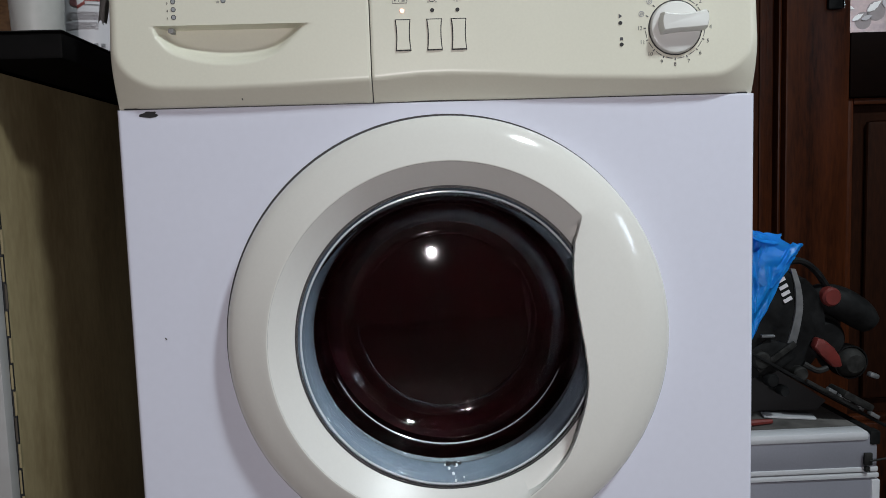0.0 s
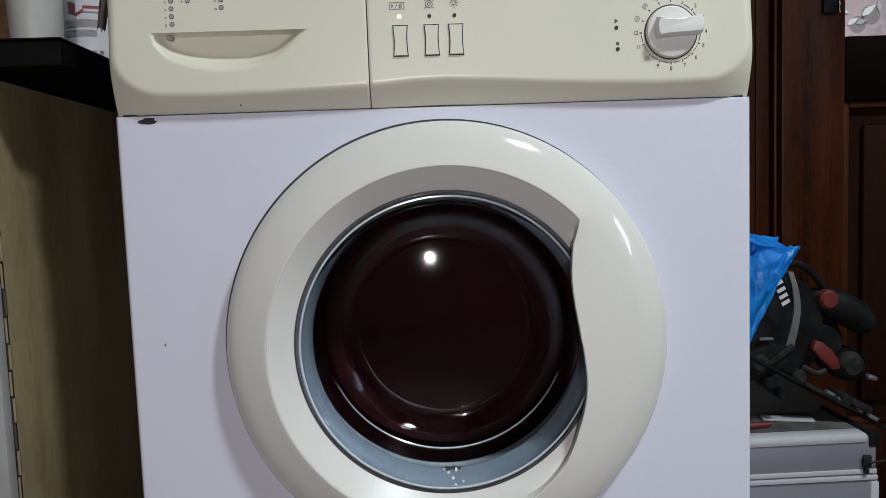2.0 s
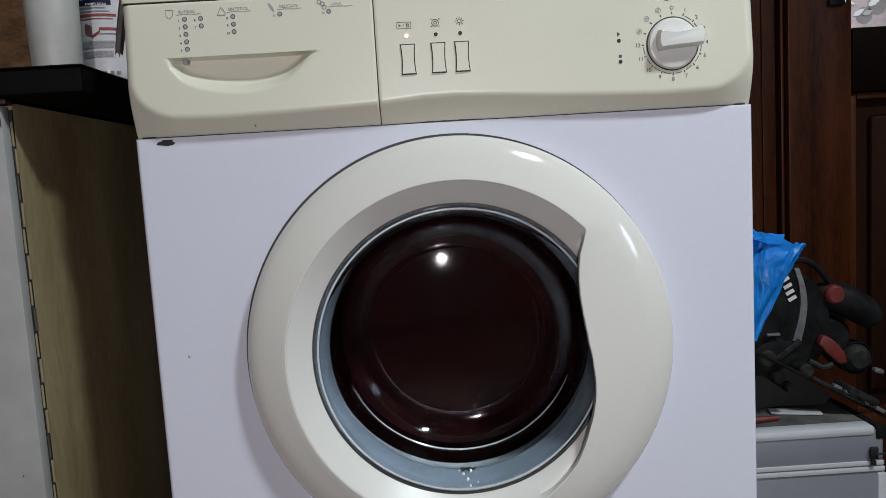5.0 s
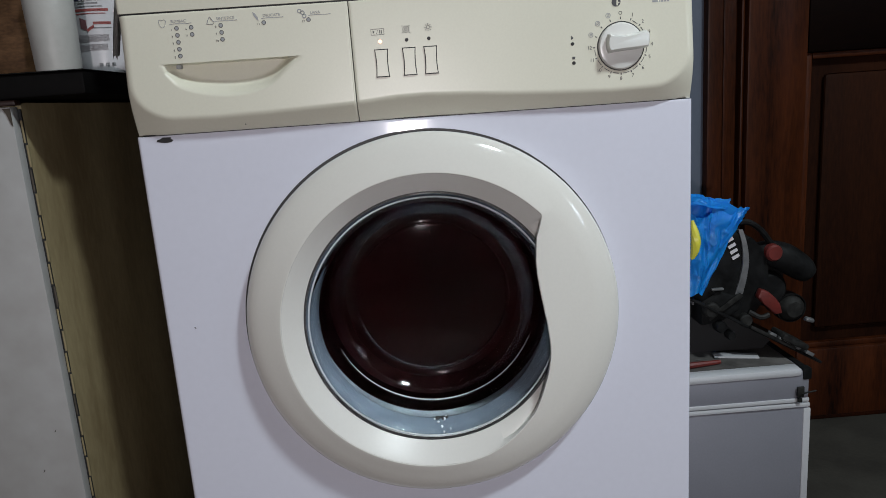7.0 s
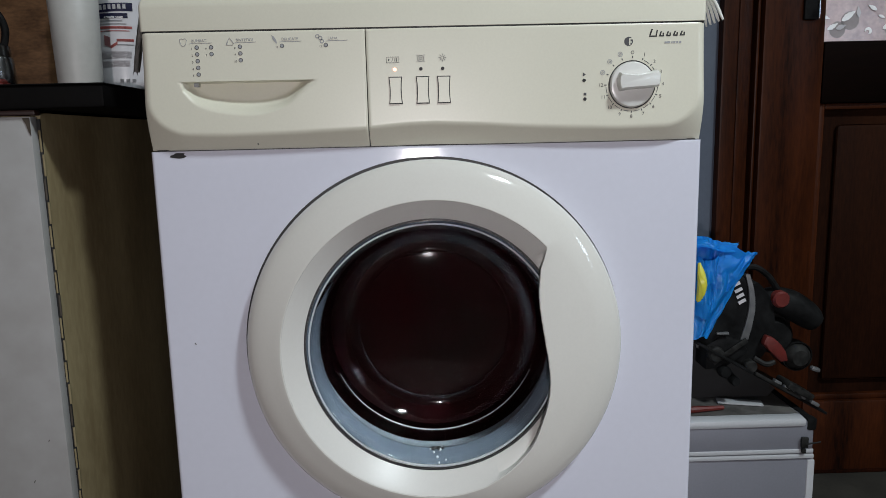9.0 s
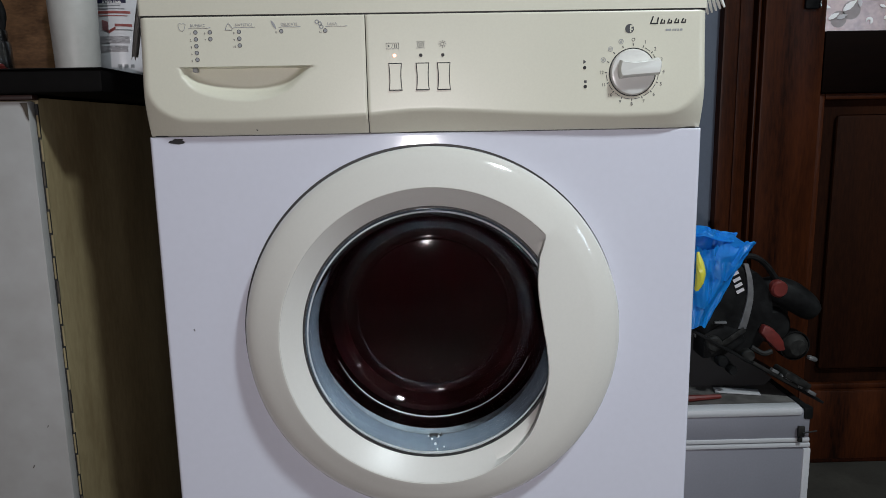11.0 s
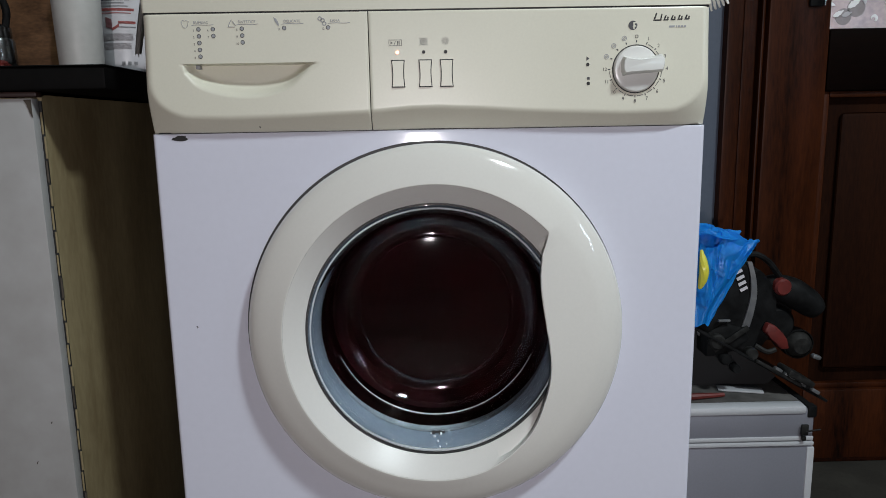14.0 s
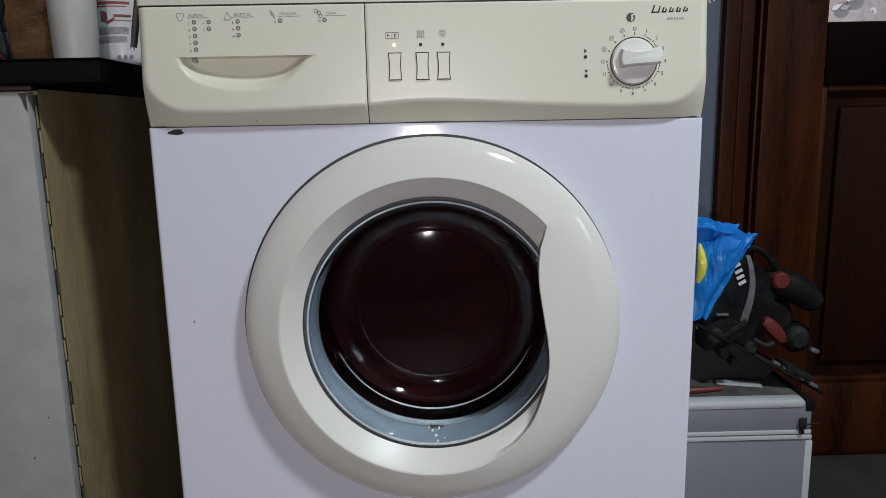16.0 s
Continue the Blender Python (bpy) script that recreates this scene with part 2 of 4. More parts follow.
def lettering(name, text, x, z, height, mat, parent, y, align="CENTER", slant=0.0, label=""):
    """Words in the built-in font, standing on the plane y, as a thin mesh."""
    curve = bpy.data.curves.new(name, "FONT")
    curve.body, curve.size, curve.align_x, curve.align_y = text, height / 0.7, align, "CENTER"
    curve.extrude, curve.shear, curve.resolution_u = 0.0001, slant, 3
    tmp = new(name, curve)
    me = bpy.data.meshes.new_from_object(tmp.evaluated_get(bpy.context.evaluated_depsgraph_get()))
    bpy.data.objects.remove(tmp)
    bpy.data.curves.remove(curve)
    me.transform(pose(x, y, z, 90))
    me.materials.clear()
    me.materials.append(mat)
    ob = new(name, me)
    ob.parent = parent
    if label:
        ob["label"] = label
    return ob


def lerp_table(x, table):
    for (a, va), (b, vb) in zip(table, table[1:]):
        if x <= b:
            t = max(0.0, (x - a) / (b - a))
            return va + (vb - va) * t
    return table[-1][1]


def smooth(a, b, x):
    t = min(1.0, max(0.0, (x - a) / (b - a)))
    return t * t * (3 - 2 * t)


# ---- the room ----
def room():
    def wall(name, args, mat, label, category="wall"):
        ob = part(name, boxed(*args), mat)
        return tagged(ob, label, category, kind="structure")
    wall("floor", (-1.7, 1.8, -2.5, 0.7, -0.08, 0.0), M_FLOOR, "grey-beige worn screed floor", "floor")
    wall("wall_north", (-1.6, 0.549, 0.585, 0.68, 0.0, 2.4), M_WALL, "bluish-grey painted wall behind the washing machine")
    wall("wall_north_side", (1.52, 1.8, 0.585, 0.68, 0.0, 2.4), M_ROOM, "unseen wall beside the wooden door, kept dark")
    wall("wall_north_lintel", (0.549, 1.52, 0.585, 0.68, 2.12, 2.4), M_ROOM, "unseen wall above the wooden door, kept dark")
    wall("wall_west", (-1.7, -1.6, -2.5, 0.68, 0.0, 2.4), M_ROOM, "unseen wall, kept dark to hold reflections down")
    wall("wall_east", (1.7, 1.8, -2.4, 0.585, 0.0, 2.4), M_ROOM, "unseen wall, kept dark to hold reflections down")
    # Added surround for the side light; the wall has no opening here.
    surround = tagged(new("side_fill_surround"), "unseen white surround added round the side light", "window", kind="structure")
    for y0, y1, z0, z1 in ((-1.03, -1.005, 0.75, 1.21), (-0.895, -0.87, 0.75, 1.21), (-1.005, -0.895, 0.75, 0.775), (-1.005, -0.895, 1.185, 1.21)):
        part("surround_bar", boxed(1.66, 1.70, y0, y1, z0, z1, 0.003), M_WHITE, surround)
    # Unseen table, added only to carry the front light's lamp.
    table = thing("fill_lamp_stand", "unseen dark wooden table added to carry the front light", "table")
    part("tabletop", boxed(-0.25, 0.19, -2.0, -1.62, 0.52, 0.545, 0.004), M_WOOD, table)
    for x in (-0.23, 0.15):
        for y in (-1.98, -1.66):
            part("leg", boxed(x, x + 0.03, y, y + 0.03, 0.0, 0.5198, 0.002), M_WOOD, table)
    tl = thing("front_fill_lamp", "unseen round-headed lamp added for the front light", "lamp")
    part("base", revolve(bmesh.new(), [(0.0, 0.5455), (0.05, 0.5455), (0.05, 0.550), (0.012, 0.552), (0.008, 0.575), (0.0, 0.576)], 32, (FRONT_FILL[0], FRONT_FILL[1] - 0.04, 0), "z"), M_TOOL, tl)
    part("head", revolve(bmesh.new(), [(0.0, -0.07), (0.03, -0.06), (0.05, -0.02), (0.052, 0.015), (0.048, 0.015), (0.046, -0.01), (0.0, -0.01)], 32, FRONT_FILL), M_TOOL, tl)
    wall("wall_south", (-1.6, 1.8, -2.5, -2.4, 0.0, 2.4), M_ROOM, "unseen wall, kept dark to hold reflections down")
    wall("ceiling", (-1.7, 1.8, -2.5, 0.68, 2.4, 2.5), M_CEIL, "unseen ceiling, kept dark to hold bounce light down", "ceiling")
    lamp = thing("ceiling_lamp", "round white ceiling lamp above the machine", "lamp")
    part("housing", revolve(bmesh.new(), [(0.0, 2.4), (0.15, 2.4), (0.155, 2.36), (0.15, 2.27), (0.14, 2.27), (0.14, 2.3), (0.0, 2.3)], 48, (LAMP[0], LAMP[1], 0), "z"), M_WHITE, lamp)


def wooden_door():
    d = tagged(new("door_1"), "dark varnished wooden door with a patterned glass pane", "door", kind="structure")
    def bar(name, x0, x1, z0, z1, y0=0.555, y1=0.60, bevel=0.004, mat=M_WOOD):
        part(name, boxed(x0, x1, y0, y1, z0, z1, bevel), mat, d)
    bar("casing", 0.5492, 0.6045, 0.0, 2.12, 0.566, 0.61)
    bar("casing_ridge", 0.578, 0.590, 0.0, 2.12, 0.5625, 0.5657, 0.0012)
    bar("jamb_bead", 0.6115, 0.6185, 0.0, 2.12, 0.564, 0.61)
    bar("stile", 0.6205, 0.734, 0.012, 2.09)
    bar("stile", 1.36, 1.48, 0.012, 2.09)
    bar("bottom_rail", 0.7345, 1.3595, 0.012, 0.16)
    bar("lock_rail", 0.7345, 1.3595, 0.745, 0.857, mat=M_WOODSHADE)
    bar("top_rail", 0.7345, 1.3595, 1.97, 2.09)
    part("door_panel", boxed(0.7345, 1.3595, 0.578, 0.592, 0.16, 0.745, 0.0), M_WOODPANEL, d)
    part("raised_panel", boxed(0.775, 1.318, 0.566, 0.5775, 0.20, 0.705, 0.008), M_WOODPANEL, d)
    for x0, x1, z0, z1 in ((0.7345, 0.747, 0.16, 0.745), (0.747, 1.3595, 0.16, 0.172), (0.747, 1.3595, 0.733, 0.745)):
        bar("panel_moulding", x0, x1, z0, z1, 0.563, 0.578, 0.003)
    bar("head_casing", 0.617, 1.483, 2.092, 2.12, 0.560, 0.61)
    bar("casing", 1.484, 1.52, 0.0, 2.092, 0.535, 0.61)
    bar("threshold", 0.616, 1.484, 0.0, 0.009, 0.565, 0.60, 0.002)
    pane = part("pane", boxed(0.7345, 1.3595, 0.569, 0.577, 0.857, 1.97), M_PANE, d, "pinkish patterned glass pane with white leaves")
    random.seed(7)
    twig = ((0.0060, 0.044, 0.014, -20, 1), (0.0190, 0.0275, 0.023, 30, 1), (0.0350, 0.0265, 0.020, 20, 0), (0.0480, 0.046, 0.031, 36, 1), (0.0660, 0.053, 0.020, 98, 0), (0.0920, 0.060, 0.019, 150, 1))
    for i in range(36):
        x, z = 0.7345 + (i % 6) * 0.104, 0.857 + (i // 6) * 0.083
        for a, b, r in ((0.029, 0.022, 0.0150), (0.052, 0.038, 0.0170)):
            part("etched_disc", disc(bmesh.new(), x + a, z + b, r, 0.5686, 0.5692, 20), M_DISC, pane)
        moon = bmesh.new()
        arc = [radians(-60 + 240 * k / 12) for k in range(13)]
        prism(moon, [(x + 0.0865 + 0.0068 * math.cos(q), z + 0.0185 + 0.0068 * math.sin(q)) for q in arc] + [(x + 0.0850 + 0.0035 * math.cos(q), z + 0.0170 + 0.0035 * math.sin(q)) for q in arc[::-1]], 0.5675, 0.5685)
        part("etched_moon", moon, M_LEAF, pane)
        for u, v, ln, turn, bright in twig:
            ca, sa = math.cos(radians(turn)), math.sin(radians(turn))
            w = ln * random.uniform(0.20, 0.25)
            pts = []
            for side in (1, -1):
                for k in range(9):
                    t = k / 8 if side > 0 else 1 - k / 8
                    wd = side * w * math.sin(math.pi * t ** 0.8) * (1.0 if k % 2 else 0.78)
                    pts.append((x + u + ln * (t - 0.5) * ca - wd * sa, z + v + ln * (t - 0.5) * sa + wd * ca))
            del pts[9], pts[-1]
            part("etched_leaf", prism(bmesh.new(), pts, 0.5670, 0.5682), M_LEAF if bright else M_PALEPRINT, pane)
    bm = boxed(0.690, 0.716, 0.548, 0.555, 0.895, 1.10, 0.003)
    plate = part("lock_plate", bm, M_TOOL, d, "dark metal lock plate")
    part("door_handle", sweep(bmesh.new(), bezier([(0.703, 0.55, 1.04), (0.703, 0.51, 1.04), (0.722, 0.50, 1.04), (0.84, 0.50, 1.035)], 6), 0.009), M_CHROME, plate)
    part("plate_edge", boxed(0.7165, 0.7185, 0.5475, 0.5545, 0.897, 1.098), M_CHROME, plate)


# ---- washing machine ----
CX, CZ = 0.002, 0.468
H = 0.2975
EDGE = [(-180, .1655), (-80, .1655), (-71, .1642), (-60, .1595), (-47, .1530), (-34, .1420), (-19, .1325), (-8, .1250), (2, .1205), (10, .1196), (16, .1205), (22, .1230), (26, .1262), (30, .1305), (34, .1370), (38, .1455), (42.6, .1640), (43.4, .1655), (180, .1655)]
CURVE = [(-.30, .708), (-.262, .7075), (-.209, .706), (-.151, .707), (-.063, .710), (-.02, .7135), (.01, .714), (.055, .712), (.10, .709), (.144, .707), (.203, .705), (.251, .706), (.30, .706)]
PLATE = 0.0145
GRIP = [(-.1, 0), (0, .15), (.03, .42), (.09, .66), (.2, .84), (.35, .97), (.48, 1), (.6, .95), (.72, .80), (.79, .60), (.87, .27), (.94, .09), (1, 0), (1.1, 0)]


def panel_height(x, z):
    """How far the control panel stands out at a place: a flat plate with a soft chamfer round its outline."""
    r = 0.036
    qx, qz = abs(x + 0.0005) - (0.2858 - r), lerp_table(x, CURVE) + r - z
    out = math.hypot(max(qx, 0), max(qz, 0)) + min(max(qx, qz), 0) - r
    soft = 0.003
    e = 0.0 if out < -soft else (out if out > soft else (out + soft) ** 2 / (4 * soft))
    return PLATE - 0.69 * e


def recess_depth(x, z):
    """The half-moon finger grip of the detergent drawer."""
    xl, xr, zt = -0.253, -0.109, 0.7605
    if z > zt or x < xl - 0.004 or x > xr + 0.004:
        return 0.0
    s = (x - xl) / (xr - xl)
    f = smooth(-0.012, 0.012, s) * sum(lerp_table(s + 0.011 * k, GRIP) for k in range(-4, 5)) / 9
    low = zt - 0.0335 * f
    d = min(z - low, max(0.0, (x - xl)) * 1.6)
    deep = 0.0155 * smooth(-0.0025, 0.0145, d)
    return deep * smooth(1.0, 0.84, s)


def panel_mesh(x0, x1, z0, z1, step, drawer):
    bm = bmesh.new()
    nx, nz = round((x1 - x0) / step), round((z1 - z0) / step)
    grid = []
    for j in range(nz + 1):
        row = []
        for i in range(nx + 1):
            x, z = x0 + (x1 - x0) * i / nx, z0 + (z1 - z0) * j / nz
            h = panel_height(x, z)
            if drawer:
                h -= recess_depth(x, z)
            edge = min(x - x0, x1 - x, z - z0, z1 - z)
            h -= 0.0007 * (1 - smooth(0, 0.0016, edge))
            flare = 0.0052 * smooth(0.262, 0.2912, abs(x)) * (1 - (z - z0) / (z1 - z0)) ** 1.4
            row.append(bm.verts.new((x + math.copysign(flare, x), -h, z)))
        grid.append(row)
    for j in range(nz):
        for i in range(nx):
            bm.faces.new((grid[j][i], grid[j][i + 1], grid[j + 1][i + 1], grid[j + 1][i]))
    rim = [grid[0][i] for i in range(nx + 1)] + [grid[j][nx] for j in range(1, nz + 1)] + [grid[nz][i] for i in range(nx - 1, -1, -1)] + [grid[j][0] for j in range(nz - 1, 0, -1)]
    back = [bm.verts.new((v.co.x, 0.012, v.co.z)) for v in rim]
    for k in range(len(rim)):
        n = (k + 1) % len(rim)
        bm.faces.new((rim[k], rim[n], back[n], back[k]))
    return bm


def front_sheet():
    """The white front with its round opening and rounded upright edges."""
    bm = bmesh.new()
    z0, z1, hw, r = 0.10, 0.6885, 0.2935, 0.172
    angles = sorted([2 * math.pi * i / 160 for i in range(160)] + [math.atan2(b - CZ, a - CX) % (2 * math.pi) for a in (-hw, hw) for b in (z0, z1)])
    inner, outer = [], []
    for a in angles:
        c, s = math.cos(a), math.sin(a)
        tx = ((hw - CX) / c) if c > 1e-9 else (((-hw - CX) / c) if c < -1e-9 else 1e9)
        tz = ((z1 - CZ) / s) if s > 1e-9 else (((z0 - CZ) / s) if s < -1e-9 else 1e9)
        t = min(tx, tz)
        inner.append((CX + r * c, CZ + r * s))
        outer.append((CX + t * c, CZ + t * s))
    rows = [[bm.verts.new((x, 0.03, z)) for x, z in inner], [bm.verts.new((x, 0, z)) for x, z in inner],
            [bm.verts.new((CX + (x - CX) * 0.995, 0, CZ + (z - CZ) * 0.995)) for x, z in outer], [bm.verts.new((x, 0, z)) for x, z in outer]]
    for k, grow in ((0.0011, 0.0003), (0.0021, 0.0010), (0.0030, 0.0022), (0.0036, 0.0040), (0.0036, 0.06)):
        row = []
        for x, z in outer:
            dx = k if x > hw - 1e-6 else (-k if x < -hw + 1e-6 else 0)
            dz = min(k, 0.0015) if z > z1 - 1e-6 else (-k if z < z0 + 1e-6 else 0)
            row.append(bm.verts.new((x + dx, grow, z + dz)))
        rows.append(row)
    n = len(angles)
    for a, b in zip(rows, rows[1:]):
        for i in range(n):
            bm.faces.new((a[i], a[(i + 1) % n], b[(i + 1) % n], b[i]))
    return bm


def bridge(bm, rings):
    for a, b in zip(rings, rings[1:] + rings[:1]):
        for k in range(len(a) - 1):
            bm.faces.new((a[k], a[k + 1], b[k + 1], b[k]))
    return bm


def turned(bm, profile, a, x=CX, z=CZ):
    return [bm.verts.new((x + r * math.cos(a), y, z + r * math.sin(a))) for r, y in profile]


def door_ring(segs=540):
    """Glossy outer ring up to its crest; it widens into a grip on one side."""
    bm, rings = bmesh.new(), []
    shoulder = [(0.2054, -0.0005), (0.2070, -0.0030), (0.2076, -0.0065), (0.2074, -0.0112), (0.2064, -0.0148), (0.2040, -0.0180), (0.1996, -0.0210), (0.1929, -0.0246), (0.1834, -0.0282), (0.1744, -0.0314)]
    for i in range(segs):
        deg = -180 + 360 * i / segs
        rc = lerp_table(deg, EDGE)
        rings.append(turned(bm, shoulder, radians(deg), CX + 0.0005, CZ + 0.0004) + turned(bm, [(rc + 0.0030, -0.0336), (rc + 0.0009, -0.0341), (rc, -0.0336), (rc + 0.0002, -0.0322)], radians(deg)))
    return bridge(bm, rings)


def door_dish(segs=540):
    """Satin cone from the crest in to the glass; under the grip it is undercut."""
    bm, rings = bmesh.new(), []
    for i in range(segs):
        deg = -180 + 360 * i / segs
        rc = lerp_table(deg, EDGE)
        over = smooth(0.1645, 0.1520, rc)
        dish = [(rc - 0.0001, -0.0333), (rc - 0.0012, -0.0324), (0.1580, -0.0264), (0.1510, -0.0197), (0.1466, -0.0154), (0.1446, -0.0134)]
        grip = [(rc + 0.0001, -0.0330), (rc + 0.0008, -0.0250), (max(rc + 0.003, 0.1490), -0.0205), (0.1500, -0.0192), (0.1466, -0.0154), (0.1446, -0.0134)]
        inner = [(a0 + (a1 - a0) * over, b0 + (b1 - b0) * over) for (a0, b0), (a1, b1) in zip(dish, grip)]
        rings.append(turned(bm, inner + [(0.1442, -0.0060), (0.1444, 0.0060)], radians(deg)))
    return bridge(bm, rings)


def waisted(x, z, w, h, n=8):
    pts = []
    for side in (1, -1):
        for k in range(n + 1):
            t = -1 + 2 * k / n
            pts.append((x + side * (w / 2 - 0.0009 * (1 - t * t)), z + side * t * h / 2))
    return pts


def washing_machine():
    w = thing("washing_machine", "white front-loading washing machine with cream panel, spinning", "washing machine")
    body = part("body", front_sheet(), M_ENAMEL, w, "white enamelled steel front, slightly chipped")
    bm = bmesh.new()
    box(bm, -H, -H + 0.004, 0.0605, 0.55, 0.03, 0.80)
    box(bm, H - 0.004, H, 0.0605, 0.55, 0.03, 0.80)
    box(bm, -H + 0.004, H - 0.004, 0.546, 0.55, 0.03, 0.80)
    box(bm, -H + 0.004, H - 0.004, 0.0605, 0.546, 0.03, 0.04)
    part("side_panels", bm, M_ENAMEL, w)
    part("plinth", boxed(-0.29, 0.29, 0.012, 0.06, 0.012, 0.098, 0.004), M_ENAMEL, w)
    for x in (-0.26, 0.26):
        for y in (0.06, 0.5):
            part("foot", revolve(bmesh.new(), [(0.0, 0.0), (0.02, 0.0), (0.02, 0.012), (0.008, 0.016), (0.008, 0.03), (0.0, 0.03)], 16, (x, y, 0), "z"), M_BLACK, w)
    chip = bmesh.new()
    prism(chip, [(-.2765, .6838), (-.271, .6828), (-.266, .6822), (-.261, .6830), (-.2585, .6848), (-.2615, .6862), (-.2605, .6880), (-.270, .6882), (-.2715, .6868), (-.2755, .6858)], -0.0004, 0.0002)
    part("paint_chip", chip, M_BLACK, body)
    for x, z, r in ((-.2655, .4770, .0007), (-.2648, .4758, .0006)):
        part("speck", disc(bmesh.new(), x, z, r, -0.0003, 0.0002, 8), M_BLACK, body)

    # top slab, with a rounded front and rounded ends
    bm = bmesh.new()
    box(bm, -0.2922, 0.2922, -0.0142, 0.56, 0.8122, 0.848, 0.0)
    es = [e for e in bm.edges if all(v.co.y < 0 for v in e.verts) and abs(e.verts[0].co.z - e.verts[1].co.z) > 0.01]
    bmesh.ops.bevel(bm, geom=es, offset=0.004, segments=3, profile=0.5, affect="EDGES")
    es = [e for e in bm.edges if all(v.co.z > 0.84 for v in e.verts)]
    bmesh.ops.bevel(bm, geom=es, offset=0.013, segments=6, profile=0.5, affect="EDGES")
    part("top", bm, M_CREAM, w, "cream plastic top")
    part("top_gap", boxed(-0.29, 0.29, -0.012, 0.05, 0.8100, 0.8135), M_BLACK, w)
    part("panel_gap", boxed(-0.29, 0.29, 0.0012, 0.05, 0.6875, 0.6915), M_BLACK, w)

    # detergent drawer
    drawer = part("detergent_drawer", panel_mesh(-0.2912, -0.0619, 0.6908, 0.8104, 0.0011, True), M_CREAM, w, "cream drawer front with a half-moon grip", 50)
    yt = -PLATE - 0.0002
    for text, x, xt in (("BUMBAC", -0.248, -0.2395), ("SINTETICE", -0.2005, -0.1940), ("DELICATE", -0.1535, -0.1475), ("LANA", -0.1080, -0.1000)):
        lettering("lettering", text, xt, 0.8018, 0.0027, M_LIGHTPRINT, drawer, yt, "LEFT")
        bm = bmesh.new()
        xe = xt + 0.0225
        for k in range(10):
            t, u = k / 10, (k + 1) / 10
            za = 0.7988 + 0.0004 * math.sin(6 * t) + 0.0008 * t
            zb = 0.7988 + 0.0004 * math.sin(6 * u) + 0.0008 * u
            prism(bm, [(xt - 0.002 + (xe - xt) * t, za), (xt - 0.002 + (xe - xt) * u, zb), (xt - 0.002 + (xe - xt) * u, zb + 0.0005), (xt - 0.002 + (xe - xt) * t, za + 0.0005)], yt - 0.0001, yt + 0.0001)
        part("wavy_line", bm, M_LIGHTPRINT, drawer)
    part("cotton_symbol", sweep(bmesh.new(), [(-0.2515, yt, .8035), (-0.2495, yt, .8042), (-0.248, yt, .8035), (-0.2462, yt, .8042), (-0.2442, yt, .8030), (-0.2455, yt, .7985), (-0.2475, yt, .7965), (-0.2500, yt, .7975), (-0.2512, yt, .8005), (-0.2515, yt, .8035)], 0.0003, 5), M_LIGHTPRINT, drawer)
    part("flask_symbol", sweep(bmesh.new(), [(-0.2040, yt, .7972), (-0.2025, yt, .8010), (-0.2005, yt, .8042), (-0.1990, yt, .8020), (-0.1965, yt, .7985), (-0.1975, yt, .7970), (-0.2040, yt, .7972)], 0.0004, 5), M_LIGHTPRINT, drawer)
    part("feather_symbol", prism(bmesh.new(), [(-.1575, .8060), (-.1550, .8045), (-.1528, .8010), (-.1520, .7972), (-.1540, .7985), (-.1565, .8020)], yt - 0.0001, yt + 0.0001), M_LIGHTPRINT, drawer)
    wool = bmesh.new()
    for x, z, r in ((-.1105, .8040, .0022), (-.1075, .8022, .0022), (-.1060, .7990, .0022)):
        ring_flat(wool, x, z, r * 0.55, r, yt - 0.0001, yt + 0.0001, 16)
    part("wool_symbol", wool, M_LIGHTPRINT, drawer)
    cells = [("1", -.2345, 0), ("2", -.2345, 1), ("3", -.2345, 2), ("4", -.2345, 3), ("5", -.2345, 4), ("6", -.2198, 0), ("7", -.2198, 1), ("8", -.1903, 0), ("9", -.1903, 1), ("10", -.1903, 2), ("11", -.1472, 0), ("12", -.1022, 0)]
    for text, x, row in cells:
        z = 0.7952 - 0.00675 * row
        lettering("number", text, x - 0.0053, z - 0.0012, 0.0021, M_PRINT, drawer, yt)
        d = bmesh.new()
        ring_flat(d, x, z, 0.0016, 0.0022, yt - 0.0001, yt + 0.0001, 18)
        part("programme_dot_ring", d, M_PRINT, drawer)
        part("programme_dot", disc(bmesh.new(), x, z, 0.00155, yt - 0.00008, yt + 0.0001, 14), M_LIGHTPRINT, drawer)
    part("speck", prism(bmesh.new(), [(-.1805, .6975), (-.1795, .6978), (-.1790, .6950), (-.1800, .6952)], -0.0078, -0.004), M_BLACK, drawer)

    part("grip_catch", boxed(-.2425, -.2378, -.0080, -.001, .7562, .7602, .0006), M_LIGHTPRINT, drawer)

    # main panel with buttons, lights and dial
    panel = part("control_panel", panel_mesh(-0.0609, 0.2912, 0.6908, 0.8104, 0.0012, False), M_CREAM, w, "cream curved control panel", 50)
    part("panel_seam", boxed(-0.0625, -0.0605, -0.001, 0.01, 0.691, 0.8105), M_BLACK, w)
    for x in (-0.0318, -0.0035, 0.0185):
        b = part("push_button", prism(bmesh.new(), waisted(x, 0.7478, 0.0121, 0.0258), -0.0163, -0.0140), M_CREAM, panel)
        part("button_gap", prism(bmesh.new(), waisted(x, 0.7478, 0.0142, 0.0280), -0.0150, -0.0140), M_BLACK, b)
    for i, x in enumerate((-0.0322, -0.0050, 0.0177)):
        led = part("indicator_light", disc(bmesh.new(), x, 0.7692, 0.0018, -0.0150, -0.0140, 16), M_LED if i == 0 else M_BLACK, panel, "lit orange indicator" if i == 0 else "dark indicator")
    bm = bmesh.new()
